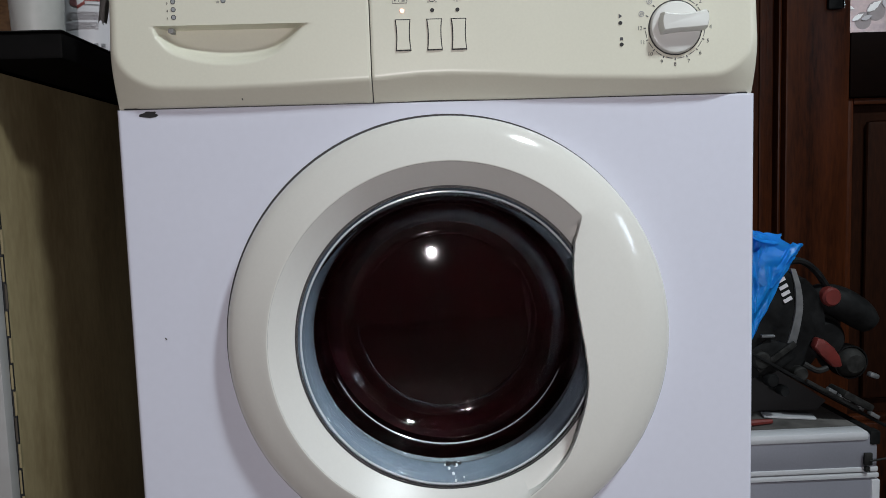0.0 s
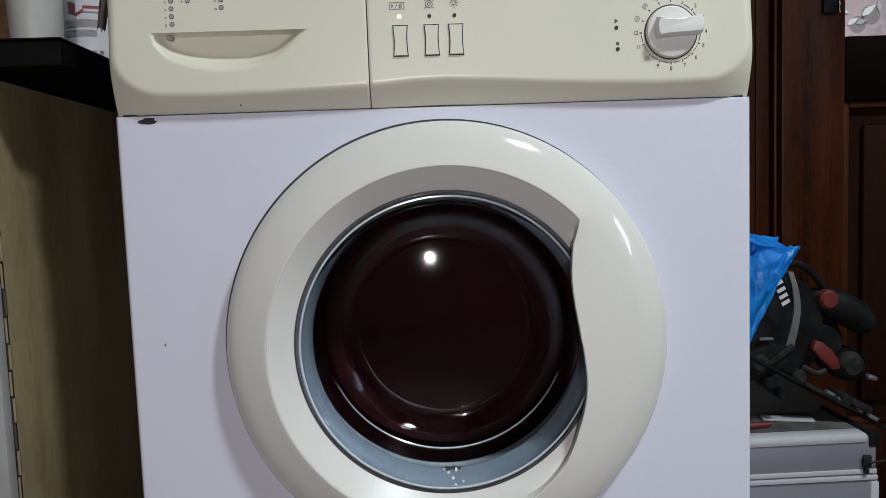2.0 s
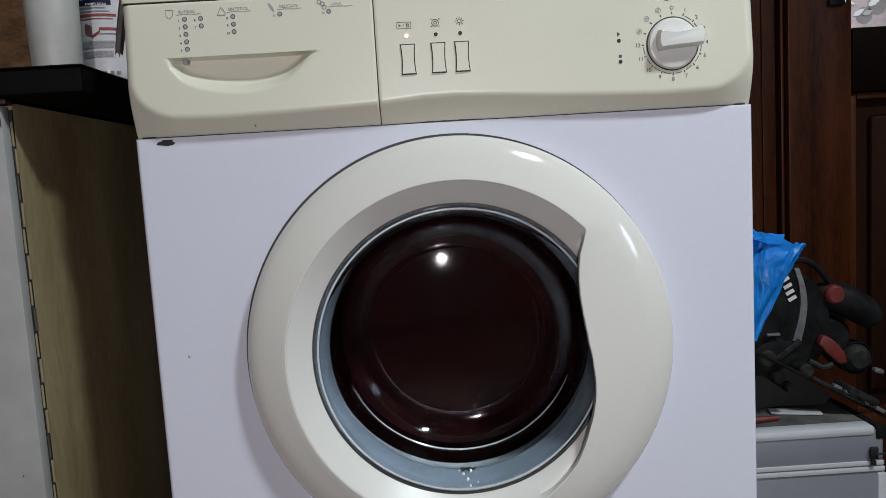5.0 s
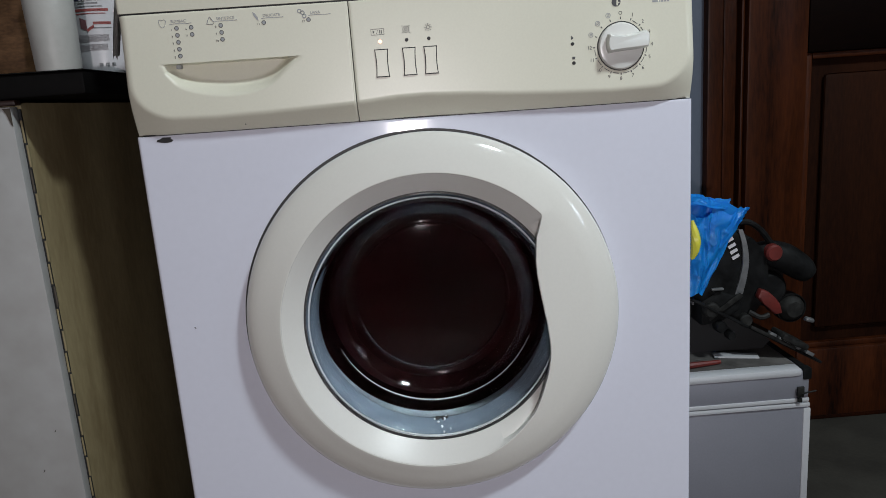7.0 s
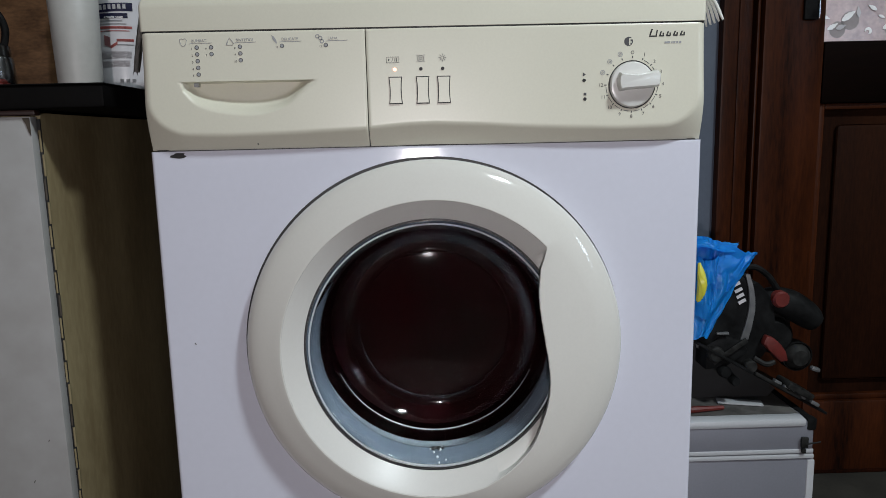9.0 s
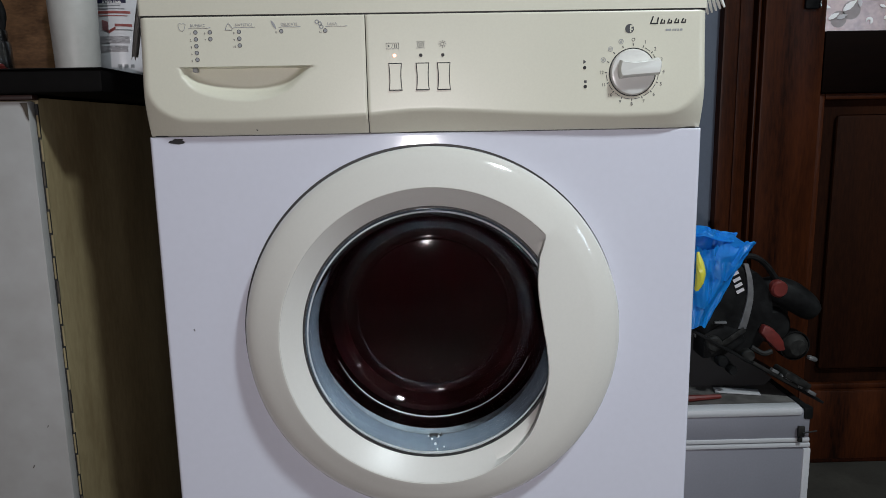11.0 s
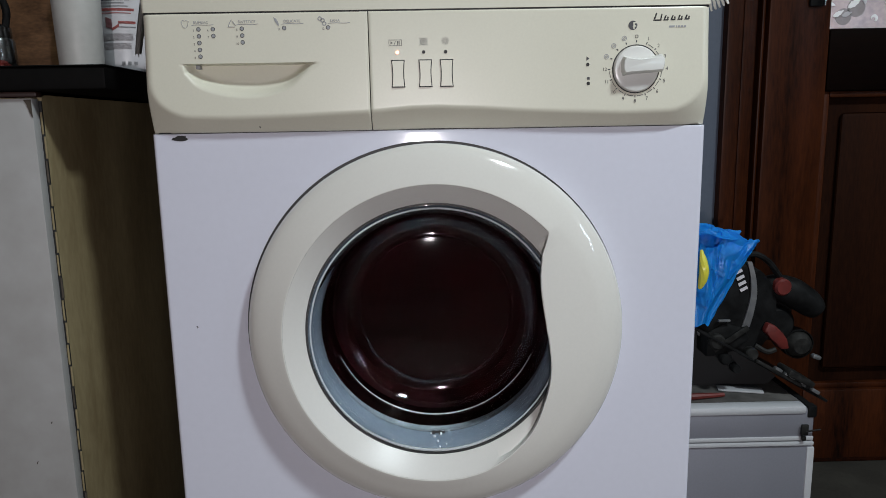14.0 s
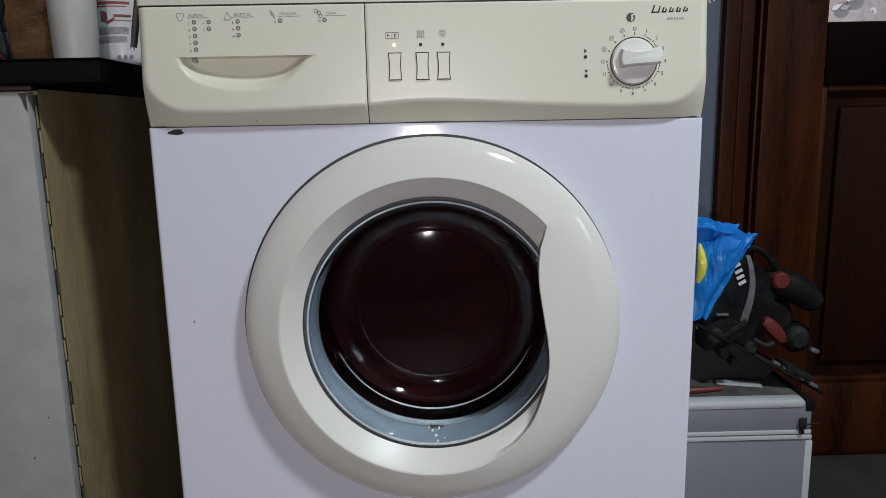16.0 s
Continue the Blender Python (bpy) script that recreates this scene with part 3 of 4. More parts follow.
    for x0, x1, z0, z1 in ((-.0405, -.0275, .7815, .7819), (-.0405, -.0275, .7758, .7762), (-.0407, -.0403, .7758, .7819), (-.0277, -.0273, .7758, .7819), (-.0320, -.0312, .777, .7806), (-.0304, -.0296, .777, .7806)):
        box(bm, x0, x1, yt - 0.0001, yt + 0.0001, z0, z1)
    prism(bm, [(-.0388, .7775), (-.0388, .7803), (-.0368, .7789)], yt - 0.0001, yt + 0.0001)
    prism(bm, [(-.0352, .7772), (-.0348, .7772), (-.0335, .7805), (-.0339, .7805)], yt - 0.0001, yt + 0.0001)
    part("start_pause_symbol", bm, M_PRINT, panel)
    bm = bmesh.new()
    ring_flat(bm, -.0050, .7797, .0028, .0034, yt - 0.0001, yt + 0.0001, 24)
    ring_flat(bm, -.0050, .7797, .0010, .0016, yt - 0.0001, yt + 0.0001, 18)
    for sx, sz in ((1, 1), (-1, 1), (1, -1), (-1, -1)):
        box(bm, -.0050 + sx * .0036 - .0007, -.0050 + sx * .0036 + .0007, yt - 0.0001, yt + 0.0001, .7797 + sz * .0033 - .0003, .7797 + sz * .0033 + .0003)
    part("spin_symbol", bm, M_PRINT, panel)
    bm = bmesh.new()
    ring_flat(bm, .0175, .7802, .0014, .0019, yt - 0.0001, yt + 0.0001, 20)
    for k in range(8):
        a = math.pi * k / 4
        c, s = math.cos(a), math.sin(a)
        prism(bm, [(.0175 + r * c - o * s, .7802 + r * s + o * c) for r, o in ((.0024, -.0003), (.0040, -.0003), (.0040, .0003), (.0024, .0003))], yt - 0.0001, yt + 0.0001)
    part("rinse_symbol", bm, M_PRINT, panel)
    part("state_dot", disc(bmesh.new(), .1652, .7540, .0018, yt - 0.0002, yt + 0.0002, 16), M_BLACK, panel)
    part("state_dot", disc(bmesh.new(), .1662, .7348, .0018, yt - 0.0002, yt + 0.0002, 16), M_BLACK, panel)
    part("play_mark", prism(bmesh.new(), [(.1638, .7578), (.1638, .7622), (.1668, .7600)], yt - 0.0001, yt + 0.0001), M_PRINT, panel)
    part("stop_mark", prism(bmesh.new(), [(.1648, .7386), (.1676, .7386), (.1676, .7412), (.1648, .7412)], yt - 0.0001, yt + 0.0001), M_PRINT, panel)
    dx, dz = 0.2155, 0.7487
    names = ["O"] + [str(k) for k in range(1, 13)]
    for k in range(16):
        a = math.pi / 2 - k * math.pi / 8
        c, s = math.cos(a), math.sin(a)
        bm = bmesh.new()
        prism(bm, [(dx + r * c - o * s, dz + r * s + o * c) for r, o in ((.0268, -.0005), (.0290, -.0005), (.0290, .0005), (.0268, .0005))], yt - 0.0001, yt + 0.0001)
        part("tick", bm, M_PRINT, panel)
        if 1 <= k <= 11:
            bm = bmesh.new()
            arc = [a - math.pi / 8 * (0.2 + 0.6 * q / 5) for q in range(6)]
            prism(bm, [(dx + .0276 * math.cos(q), dz + .0276 * math.sin(q)) for q in arc] + [(dx + .0270 * math.cos(q), dz + .0270 * math.sin(q)) for q in arc[::-1]], yt - 0.0001, yt + 0.0001)
            part("dial_arc", bm, M_PRINT, panel)
        if k <= 12:
            lettering("number", names[k], dx + .0326 * c, dz + .0326 * s, 0.0035, M_PRINT, panel, yt)
        else:
            bm = bmesh.new()
            ring_flat(bm, dx + .0335 * c, dz + .0335 * s, .0020, .0026, yt - 0.0001, yt + 0.0001, 18)
            ring_flat(bm, dx + .0335 * c, dz + .0335 * s, .0006, .0012, yt - 0.0001, yt + 0.0001, 14)
            part("programme_symbol", bm, M_LIGHTPRINT, panel)
    dial = part("dial", revolve(bmesh.new(), [(0.0, -.0187), (0.0195, -.0185), (0.0222, -.0179), (0.0233, -.0165), (0.0236, -.0140)], 64, (dx, 0, dz)), M_KNOB, panel, "round white programme dial")
    ring = bmesh.new()
    ring_flat(ring, dx, dz, .0237, .0247, -.0151, -.0140, 64)
    part("dial_ring", ring, M_BLACK, dial)
    bm = bmesh.new()
    top = [(-.0148, .0112), (-.008, .0098), (.003, .0090), (.014, .0104), (.0246, .0130), (.0272, .0095), (.0276, .0040), (.0262, -.0030), (.014, -.0040), (.003, -.0046), (-.008, -.0054), (-.0150, -.0064), (-.0166, -.0020), (-.0170, .0030), (-.0164, .0080)]
    lo = [bm.verts.new((dx + x * 0.99, -.0180, dz + z * 1.12)) for x, z in top]
    mi = [bm.verts.new((dx + x * 0.97, -.0262, dz + .0004 + z * 0.98)) for x, z in top]
    hi = [bm.verts.new((dx + x * 0.92, -.0284, dz + .0010 + z * 0.80)) for x, z in top]
    for a, b in ((lo, mi), (mi, hi)):
        for k in range(len(top)):
            n = (k + 1) % len(top)
            bm.faces.new((a[k], a[n], b[n], b[k]))
    bm.faces.new(hi)
    part("dial_grip", bm, M_KNOB, dial, "raised grip that points to a number", 50)
    # maker's marks as plain shapes
    bm = bmesh.new()
    disc(bm, .2112, .7925, .0046, yt - 0.0001, yt + 0.0001, 28)
    part("round_emblem", bm, M_PRINT, panel)
    part("emblem_bar", prism(bmesh.new(), [(.2116, .7890), (.2130, .7890), (.2130, .7912), (.2146, .7912), (.2146, .7924), (.2130, .7924), (.2130, .7944), (.2152, .7944), (.2148, .7957), (.2116, .7957)], yt - 0.0002, yt + 0.0001), M_CREAM, panel)
    for k, (x0, x1, z1) in enumerate(((.2320, .2415, .8045), (.2425, .2488, .8018), (.2498, .2560, .8018), (.2570, .2632, .8022), (.2642, .2705, .8022))):
        zb, sl = .7966 + 0.0002 * k, (z1 - .7966) * 0.33
        bm = bmesh.new()
        prism(bm, [(x0, zb), (x1 - .0012, zb), (x1 - .0008, zb + .0013), (x0 + .0004, zb + .0013)], yt - 0.0001, yt + 0.0001)
        prism(bm, [(x0 + .0004, zb + .0014), (x0 + .0020, zb + .0014), (x0 + sl + .0016, z1), (x0 + sl, z1)], yt - 0.0001, yt + 0.0001)
        prism(bm, [(x1 - .0024, zb + .0014), (x1 - .0010, zb + .0014), (x1 + sl - .0026, z1 - .0012), (x1 + sl - .0040, z1 - .0012)], yt - 0.0001, yt + 0.0001)
        part("maker_mark", bm, M_BLACK, panel)
    for x0, x1 in ((.2487, .2545), (.2558, .2570), (.2578, .2600), (.2608, .2630), (.2638, .2662)):
        part("type_mark", prism(bmesh.new(), [(x0, .7897), (x1, .7899), (x1, .7919), (x0, .7917)], yt - 0.0001, yt + 0.0001), M_LIGHTPRINT, panel)

    # door
    door = part("porthole_door", door_ring(), M_DOOR, w, "cream plastic ring with moulded grip", 40)
    part("inner_dish", door_dish(), M_DISH, door, "satin cream cone round the glass", 40)
    # Flat black ring paints the gap and contact shadow round the door.
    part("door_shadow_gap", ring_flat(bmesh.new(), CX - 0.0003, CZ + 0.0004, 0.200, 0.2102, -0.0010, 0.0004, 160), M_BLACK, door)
    c = (CX, 0, CZ)
    bowl = [(0.1438, -0.0122), (0.1425, -0.0136), (0.1400, -0.0138), (0.1372, -0.0126), (0.1338, -0.0085), (0.1318, -0.0020), (0.1310, 0.0080), (0.1303, 0.0250), (0.1294, 0.0420), (0.1284, 0.0520), (0.1256, 0.0605), (0.1200, 0.0690), (0.1130, 0.0752), (0.1070, 0.0798), (0.1012, 0.0829), (0.0962, 0.0829), (0.0934, 0.0822), (0.0922, 0.08034), (0.0880, 0.07998), (0.0800, 0.07936), (0.0600, 0.07807), (0.0400, 0.07714), (0.0200, 0.07659), (0.0015, 0.0764)]
    rear = [(r + (0.0016 if r > 0.11 else 0.0), y + (0.0035 if r < 0.125 else 0.002)) for r, y in bowl[3:]]
    glass = part("door_glass", revolve(bmesh.new(), bowl + [(0.0015, 0.0800)] + rear[::-1][1:] + [(0.1438, -0.0090)], 160, c, closed=True), M_GLASS, door, "clear moulded glass bowl")
    glass.visible_shadow = False
    # Opaque pale ring paints the shine on the clear glass lip.
    part("glass_lip", revolve(bmesh.new(), [(0.1388 + 0.0010 * math.cos(q), -0.0142 + 0.0010 * math.sin(q)) for q in [2 * math.pi * k / 10 for k in range(10)]], 160, c, closed=True), M_SHINE, glass, "glass lip, its shine drawn as a pale ring")
    part("rim_line", ring_flat(bmesh.new(), CX, CZ, 0.1420, 0.1447, -0.0126, -0.0100, 160), M_BLACK, door)
    seal = part("gasket", revolve(bmesh.new(), [(0.171, 0.012), (0.150, 0.004), (0.1440, -0.0040), (0.1430, -0.0075), (0.1418, -0.0060), (0.1400, 0.0010), (0.1374, 0.0080), (0.1352, 0.0150), (0.1341, 0.0182), (0.1335, 0.0192), (0.1335, 0.0204), (0.1340, 0.0212), (0.1384, 0.0216)], 160, c), M_GASKET, w, "grey-blue rubber door seal")
    part("inner_bellow", revolve(bmesh.new(), [(0.1386, 0.0220), (0.1386, 0.0240), (0.1366, 0.0246), (0.1368, 0.0270), (0.1408, 0.0400), (0.1444, 0.0560), (0.1460, 0.0655), (0.150, 0.0665), (0.20, 0.067), (0.24, 0.067)], 160, c), M_WETRUBBER, seal, "wet fold behind the lip, colour lifted against its shade")
    # Black ring paints the shadowed crease behind the seal's lip.
    part("fold_shade_line", ring_flat(bmesh.new(), CX, CZ, 0.1338, 0.1352, 0.0211, 0.0224, 160), M_BLACK, seal)
    # Tapered pale arc paints the highlight along the bowl's lower edge.
    arc = [radians(-156 + 132 * k / 60) for k in range(61)]
    part("edge_glint", sweep(bmesh.new(), [(CX + 0.1268 * math.cos(q), 0.0588, CZ + 0.1268 * math.sin(q)) for q in arc], [0.0002 + 0.0009 * math.sin(math.pi * k / 60) for k in range(61)], 8), M_GLINT, glass, "highlight on the bowl's lower edge, drawn as a pale arc")
    bm = bmesh.new()
    for x0, x1, y0, y1, z0, z1 in ((-.007, -.003, .016, .021, -.1345, -.1312), (.001, .003, .014, .021, -.1345, -.1308), (.005, .0085, .017, .022, -.1342, -.1315), (-.003, .005, .018, .022, -.1345, -.1325)):
        box(bm, CX + x0, CX + x1, y0, y1, CZ + z0, CZ + z1, 0.0005)
    tab = part("seal_tab", bm, M_BLACK, w, "dark clip in the door seal")
    # Drops take the same pale colour, which paints their glint.
    for x, y, z, r in ((-.004, .012, -.1352, .0016), (.003, .016, -.1340, .0022), (.000, .005, -.1378, .0017), (.006, .020, -.1322, .0014), (-.008, .017, -.1335, .0012), (.002, -.002, -.1404, .0013), (.010, .001, -.1392, .0009)):
        bm = bmesh.new()
        bmesh.ops.create_icosphere(bm, subdivisions=2, radius=r, matrix=Matrix.Translation((CX + x, y, CZ + z)))
        part("drop", bm, M_SHINE, tab)
    part("tub", revolve(bmesh.new(), [(0.24, 0.068), (0.245, 0.40), (0.24, 0.42), (0.0, 0.42)], 64, c), M_STEEL, w)
    return w


def drum():
    """The drum with its wet load, pressed round by the spin."""
    d = thing("drum", "steel drum full of dark red wet laundry, spinning", "drum", place=(CX, 0, CZ))
    part("drum_shell", revolve(bmesh.new(), [(0.165, 0.072), (0.225, 0.074), (0.232, 0.08), (0.232, 0.37), (0.0, 0.39)], 64), M_STEEL, d)
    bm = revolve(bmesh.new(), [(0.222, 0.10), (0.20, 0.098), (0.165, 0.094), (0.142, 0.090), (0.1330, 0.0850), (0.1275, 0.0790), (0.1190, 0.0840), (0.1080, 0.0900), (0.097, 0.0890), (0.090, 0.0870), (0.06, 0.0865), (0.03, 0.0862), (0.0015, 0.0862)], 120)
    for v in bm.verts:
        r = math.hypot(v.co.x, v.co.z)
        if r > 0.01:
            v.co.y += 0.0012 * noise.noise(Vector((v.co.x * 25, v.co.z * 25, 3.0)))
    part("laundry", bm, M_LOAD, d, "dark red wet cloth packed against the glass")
    return d


MACHINE = washing_machine()
DRUM = drum()
room()
wooden_door()


# ---- what stands on the machine ----
def on_the_machine():
    cloth = thing("lace_cloth", "white fringed cloth with green leaf print on the machine", "cloth")
    part("cloth", boxed(-0.262, 0.285, 0.03, 0.52, 0.848, 0.8495), M_CLOTH, cloth)
    random.seed(11)
    for k in range(26):
        x = -0.262 + k * 0.0208 + random.uniform(-.004, .004)
        bm = bmesh.new()
        h = random.uniform(0.0005, 0.003)
        sweep(bm, [(x, 0.03, 0.849), (x + random.uniform(-.01, .01), 0.012, 0.8495 + h), (x + random.uniform(-.014, .014), 0.002, 0.849)], [0.0018, 0.0022, 0.0008], 6)
        part("fringe", bm, M_GREEN if k % 2 == 0 and k < 6 else M_CLOTH, cloth)
    for k in range(12):
        x = -0.268 + 0.011 * k + random.uniform(-.003, .003)
        bm = bmesh.new()
        ln, a = random.uniform(0.010, 0.018), random.uniform(-0.6, 0.6)
        z = 0.8486 + random.uniform(0.001, 0.003)
        pts = [(t, math.sin(math.pi * t) * 0.003 * (1 if t < 1 else 0)) for t in (0.0, 0.25, 0.5, 0.75, 1.0)]
        up = [bm.verts.new((x + ln * (t - 0.5) * math.cos(a) - w * math.sin(a), 0.012 + ln * (t - 0.5) * math.sin(a) + w, z + 0.25 * w)) for t, w in pts]
        dn = [bm.verts.new((x + ln * (t - 0.5) * math.cos(a) + w * math.sin(a), 0.012 + ln * (t - 0.5) * math.sin(a) - w, z - 0.0004)) for t, w in pts[1:4]]
        bm.faces.new(up + dn[::-1])
        bmesh.ops.solidify(bm, geom=bm.faces[:], thickness=0.0006)
        part("leaf", bm, M_GREEN if k % 3 else M_CLOTH, cloth)
    for k in range(9):
        x = 0.286 + 0.0016 * k
        bm = bmesh.new()
        sweep(bm, bezier([(0.283, 0.06, 0.8492), (0.292 + 0.001 * k, 0.055 - 0.003 * k, 0.850), (x + 0.010, 0.045 - 0.004 * k, 0.838), (x + 0.010 + 0.0012 * k, 0.04 - 0.004 * k, 0.811 + 0.0012 * abs(k - 4))], 5), [0.0016] * 15 + [0.0010], 6)
        part("tassel", bm, M_CLOTH, cloth)
    bm = bmesh.new()
    rows = []
    for j in range(13):
        v = j / 12
        rows.append([bm.verts.new((-0.2965 - 0.017 * v ** 0.8 - 0.0016 * math.sin(9 * u + 2 * v) - 0.004 * u, 0.014 + 0.03 * u + 0.008 * v * (0.5 - u), 0.8480 - 0.076 * v + 0.008 * u * v + 0.003 * v * math.sin(12 * u))) for u in [i / 12 for i in range(13)]])
    for a, b in zip(rows, rows[1:]):
        for i in range(12):
            bm.faces.new((a[i], a[i + 1], b[i + 1], b[i]))
    bmesh.ops.solidify(bm, geom=bm.faces[:], thickness=0.0006)
    part("hanging_end", bm, M_GREYCLOTH, cloth, "greyish end of the cloth hanging over the edge")
    jar = thing("glass_jar", "clear glass jar standing on the machine", "jar")
    part("jar_body", revolve(bmesh.new(), [(0.0, 0.85), (0.023, 0.85), (0.025, 0.854), (0.025, 0.915), (0.020, 0.925), (0.018, 0.925), (0.0225, 0.913), (0.0225, 0.856), (0.0, 0.853)], 48, (-0.222, 0.16, 0), "z"), M_JAR, jar)
    for name, x, r, hgt, mat, lab in (("white_pot", -0.175, 0.018, 0.08, M_WHITE, "small white plastic pot on the machine"), ("grey_pot", -0.118, 0.022, 0.09, M_PALEPRINT, "small grey plastic pot on the machine"), ("red_box", -0.052, 0.032, 0.05, M_TOOLRED, "small red plastic tub on the machine")):
        t = thing(name, lab, "pot")
        part("pot_body", revolve(bmesh.new(), [(0.0, 0.85), (r * 0.9, 0.85), (r, 0.855), (r, 0.85 + hgt), (r * 0.92, 0.85 + hgt), (r * 0.9, 0.86), (0.0, 0.857)], 40, (x, 0.18, 0), "z"), mat, t)


# ---- cabinet beside the machine ----
def left_cabinet():
    cab = thing("kitchen_cabinet", "old cream-painted cabinet with white hinged door", "cabinet")
    part("carcass", boxed(-1.10, -0.424, 0.0275, 0.56, 0.06, 0.735, 0.002), M_CABSIDE, cab, "yellowed painted side")
    part("plinth", boxed(-1.09, -0.44, 0.07, 0.55, 0.0, 0.06), M_BLACK, cab)
    part("cabinet_door", boxed(-1.095, -0.4272, 0.012, 0.0252, 0.075, 0.7305, 0.0006), M_CABFRONT, cab, "white painted door, scuffed")
    random.seed(21)
    for k in range(24):
        z, off = 0.716 - k * 0.0265, 0.0005 if k % 2 else -0.0007
        part("hinge_knuckle", revolve(bmesh.new(), [(0.0, 0.0), (0.0013, 0.0003), (0.0013, 0.0240), (0.0, 0.0243)], 10, (-0.4250 + off, 0.0256 + random.uniform(0, 0.0004), z - 0.024), "z"), M_WORN if k % 5 == 2 else M_CABSIDE, cab)
    part("hinge_leaf", boxed(-0.4295, -0.4243, 0.0254, 0.0273, 0.075, 0.728), M_BLACK, cab)
    part("worn_corner", prism(bmesh.new(), [(-0.4355, 0.7292), (-0.4275, 0.7292), (-0.4275, 0.7100), (-0.4298, 0.7150), (-0.4320, 0.7230)], 0.0112, 0.0125), M_WORN, cab, "bare chipped corner of the door")
    for x, z, ln in ((-0.505, 0.452, 0.006), (-0.470, 0.31, 0.004), (-0.555, 0.40, 0.003), (-0.448, 0.36, 0.003)):
        part("scuff", prism(bmesh.new(), [(x, z), (x + 0.0012, z + 0.001), (x + 0.0022, z + ln), (x + 0.0010, z + ln * 0.8)], 0.0116, 0.0124), M_EDGE, cab)
    part("top_edge", boxed(-1.10, -0.4225, 0.014, 0.0272, 0.7318, 0.7378, 0.002), M_EDGE, cab, "red-brown worn wooden top edge")
    top = thing("worktop", "black glossy worktop on the cabinet", "worktop")
    part("worktop_slab", boxed(-1.12, -0.342, 0.003, 0.57, 0.7382, 0.7625, 0.003), M_COUNTER, top)
    part("top_sheet", boxed(-1.12, -0.341, 0.0015, 0.57, 0.7627, 0.7640, 0.0005), M_SHEET, top, "thin glossy black sheet")
    back = thing("backsplash_board", "brown wooden board behind the worktop", "board")
    part("board", boxed(-1.12, -0.32, 0.44, 0.455, 0.7645, 0.955, 0.002), M_WOODBACK, back)
    part("upper_board", boxed(-1.12, -0.32, 0.436, 0.455, 0.952, 1.25, 0.002), M_ROOM, back, "darker upper board")
    cyl = thing("white_cylinder", "white plastic cylinder with clear rods on the worktop", "container")
    part("cylinder_body", revolve(bmesh.new(), [(0.0, 0.7642), (0.0228, 0.7642), (0.0235, 0.766), (0.0266, 0.866), (0.0252, 0.8685), (0.022, 0.8695), (0.0, 0.8695)], 48, (-0.3975, 0.072, 0), "z"), M_ROLL, cyl)
    for x, y in ((-.407, .070), (-.398, .066), (-.388, .071), (-.395, .084)):
        part("rod", revolve(bmesh.new(), [(0.0, 0.8697), (0.0018, 0.8697), (0.0018, 0.93), (0.0, 0.931)], 10, (x, y, 0), "z"), M_JAR, cyl)
    soap = thing("soap_bottle", "white plastic soap bottle with navy and red label", "bottle")
    sx, sy = -0.3805, 0.165
    part("bottle_body", revolve(bmesh.new(), [(0.0, 0.7645), (0.036, 0.7645), (0.0390, 0.769), (0.0395, 0.78), (0.0395, 0.90), (0.037, 0.93), (0.025, 0.95), (0.013, 0.955), (0.013, 0.98), (0.0, 0.98)], 56, (sx, sy, 0), "z"), M_BOTTLE, soap)
    def label_band(name, z0, z1, a0, a1, mat, tilt=0.0, r=0.0400):
        bm = bmesh.new()
        n = 14
        lo, hi = [], []
        for k in range(n + 1):
            a = radians(a0 + (a1 - a0) * k / n)
            t = tilt * (k / n - 0.5)
            lo.append(bm.verts.new((sx + r * math.sin(a), sy - r * math.cos(a), z0 + t)))
            hi.append(bm.verts.new((sx + r * math.sin(a), sy - r * math.cos(a), z1 + t)))
        for k in range(n):
            bm.faces.new((lo[k], lo[k + 1], hi[k + 1], hi[k]))
        bmesh.ops.solidify(bm, geom=bm.faces[:], thickness=0.0003)
        part(name, bm, mat, soap)
    label_band("label_band", 0.8570, 0.8670, -62, 38, M_NAVY, 0.003)
    label_band("label_band", 0.8495, 0.8555, -58, 29, M_NAVY, 0.001)
    label_band("label_line", 0.8460, 0.8474, -58, 20, M_LIGHTPRINT)
    label_band("label_line", 0.8425, 0.8437, -58, 26, M_LIGHTPRINT)
    label_band("label_line", 0.8375, 0.8405, -58, 35, M_REDPRINT)
    label_band("label_line", 0.8345, 0.8355, -58, 30, M_REDPRINT)
    label_band("label_line", 0.8225, 0.8255, 8, 36, M_REDPRINT)
    label_band("label_line", 0.8180, 0.8192, 8, 36, M_LIGHTPRINT)
    label_band("label_patch", 0.8170, 0.8290, -14, -3, M_ROSEPRINT, -0.003)
    label_band("label_patch", 0.8165, 0.8200, -3, 9, M_REDPRINT, 0.005)
    label_band("label_patch", 0.8030, 0.8110, -20, 30, M_PALEPRINT)
    label_band("label_patch", 0.7930, 0.8000, -20, 26, M_PALEPRINT)
    for a in (8, 18, 28):
        label_band("label_sign", 0.7740, 0.7780, a, a + 6, M_LIGHTPRINT)
    for k in range(8):
        label_band("label_word", 0.8590 + 0.0003 * k, 0.8645 + 0.0003 * k, -34 + 8 * k, -29 + 8 * k, M_WHITE, 0, 0.0403)
    words = lettering("lettering", "cream soap", 0, 0, 0.0034, M_LEAF, soap, 0)
    for v in words.data.vertices:
        a = radians(6) + v.co.x / 0.0404
        v.co = Vector((sx + (0.0404 - v.co.y) * math.sin(a), sy - (0.0404 - v.co.y) * math.cos(a), 0.8512 + v.co.z))
    tool = thing("metal_torch", "dark chromed cylinder with looped handle on the worktop", "tool")
    tx, ty = -0.510, 0.10
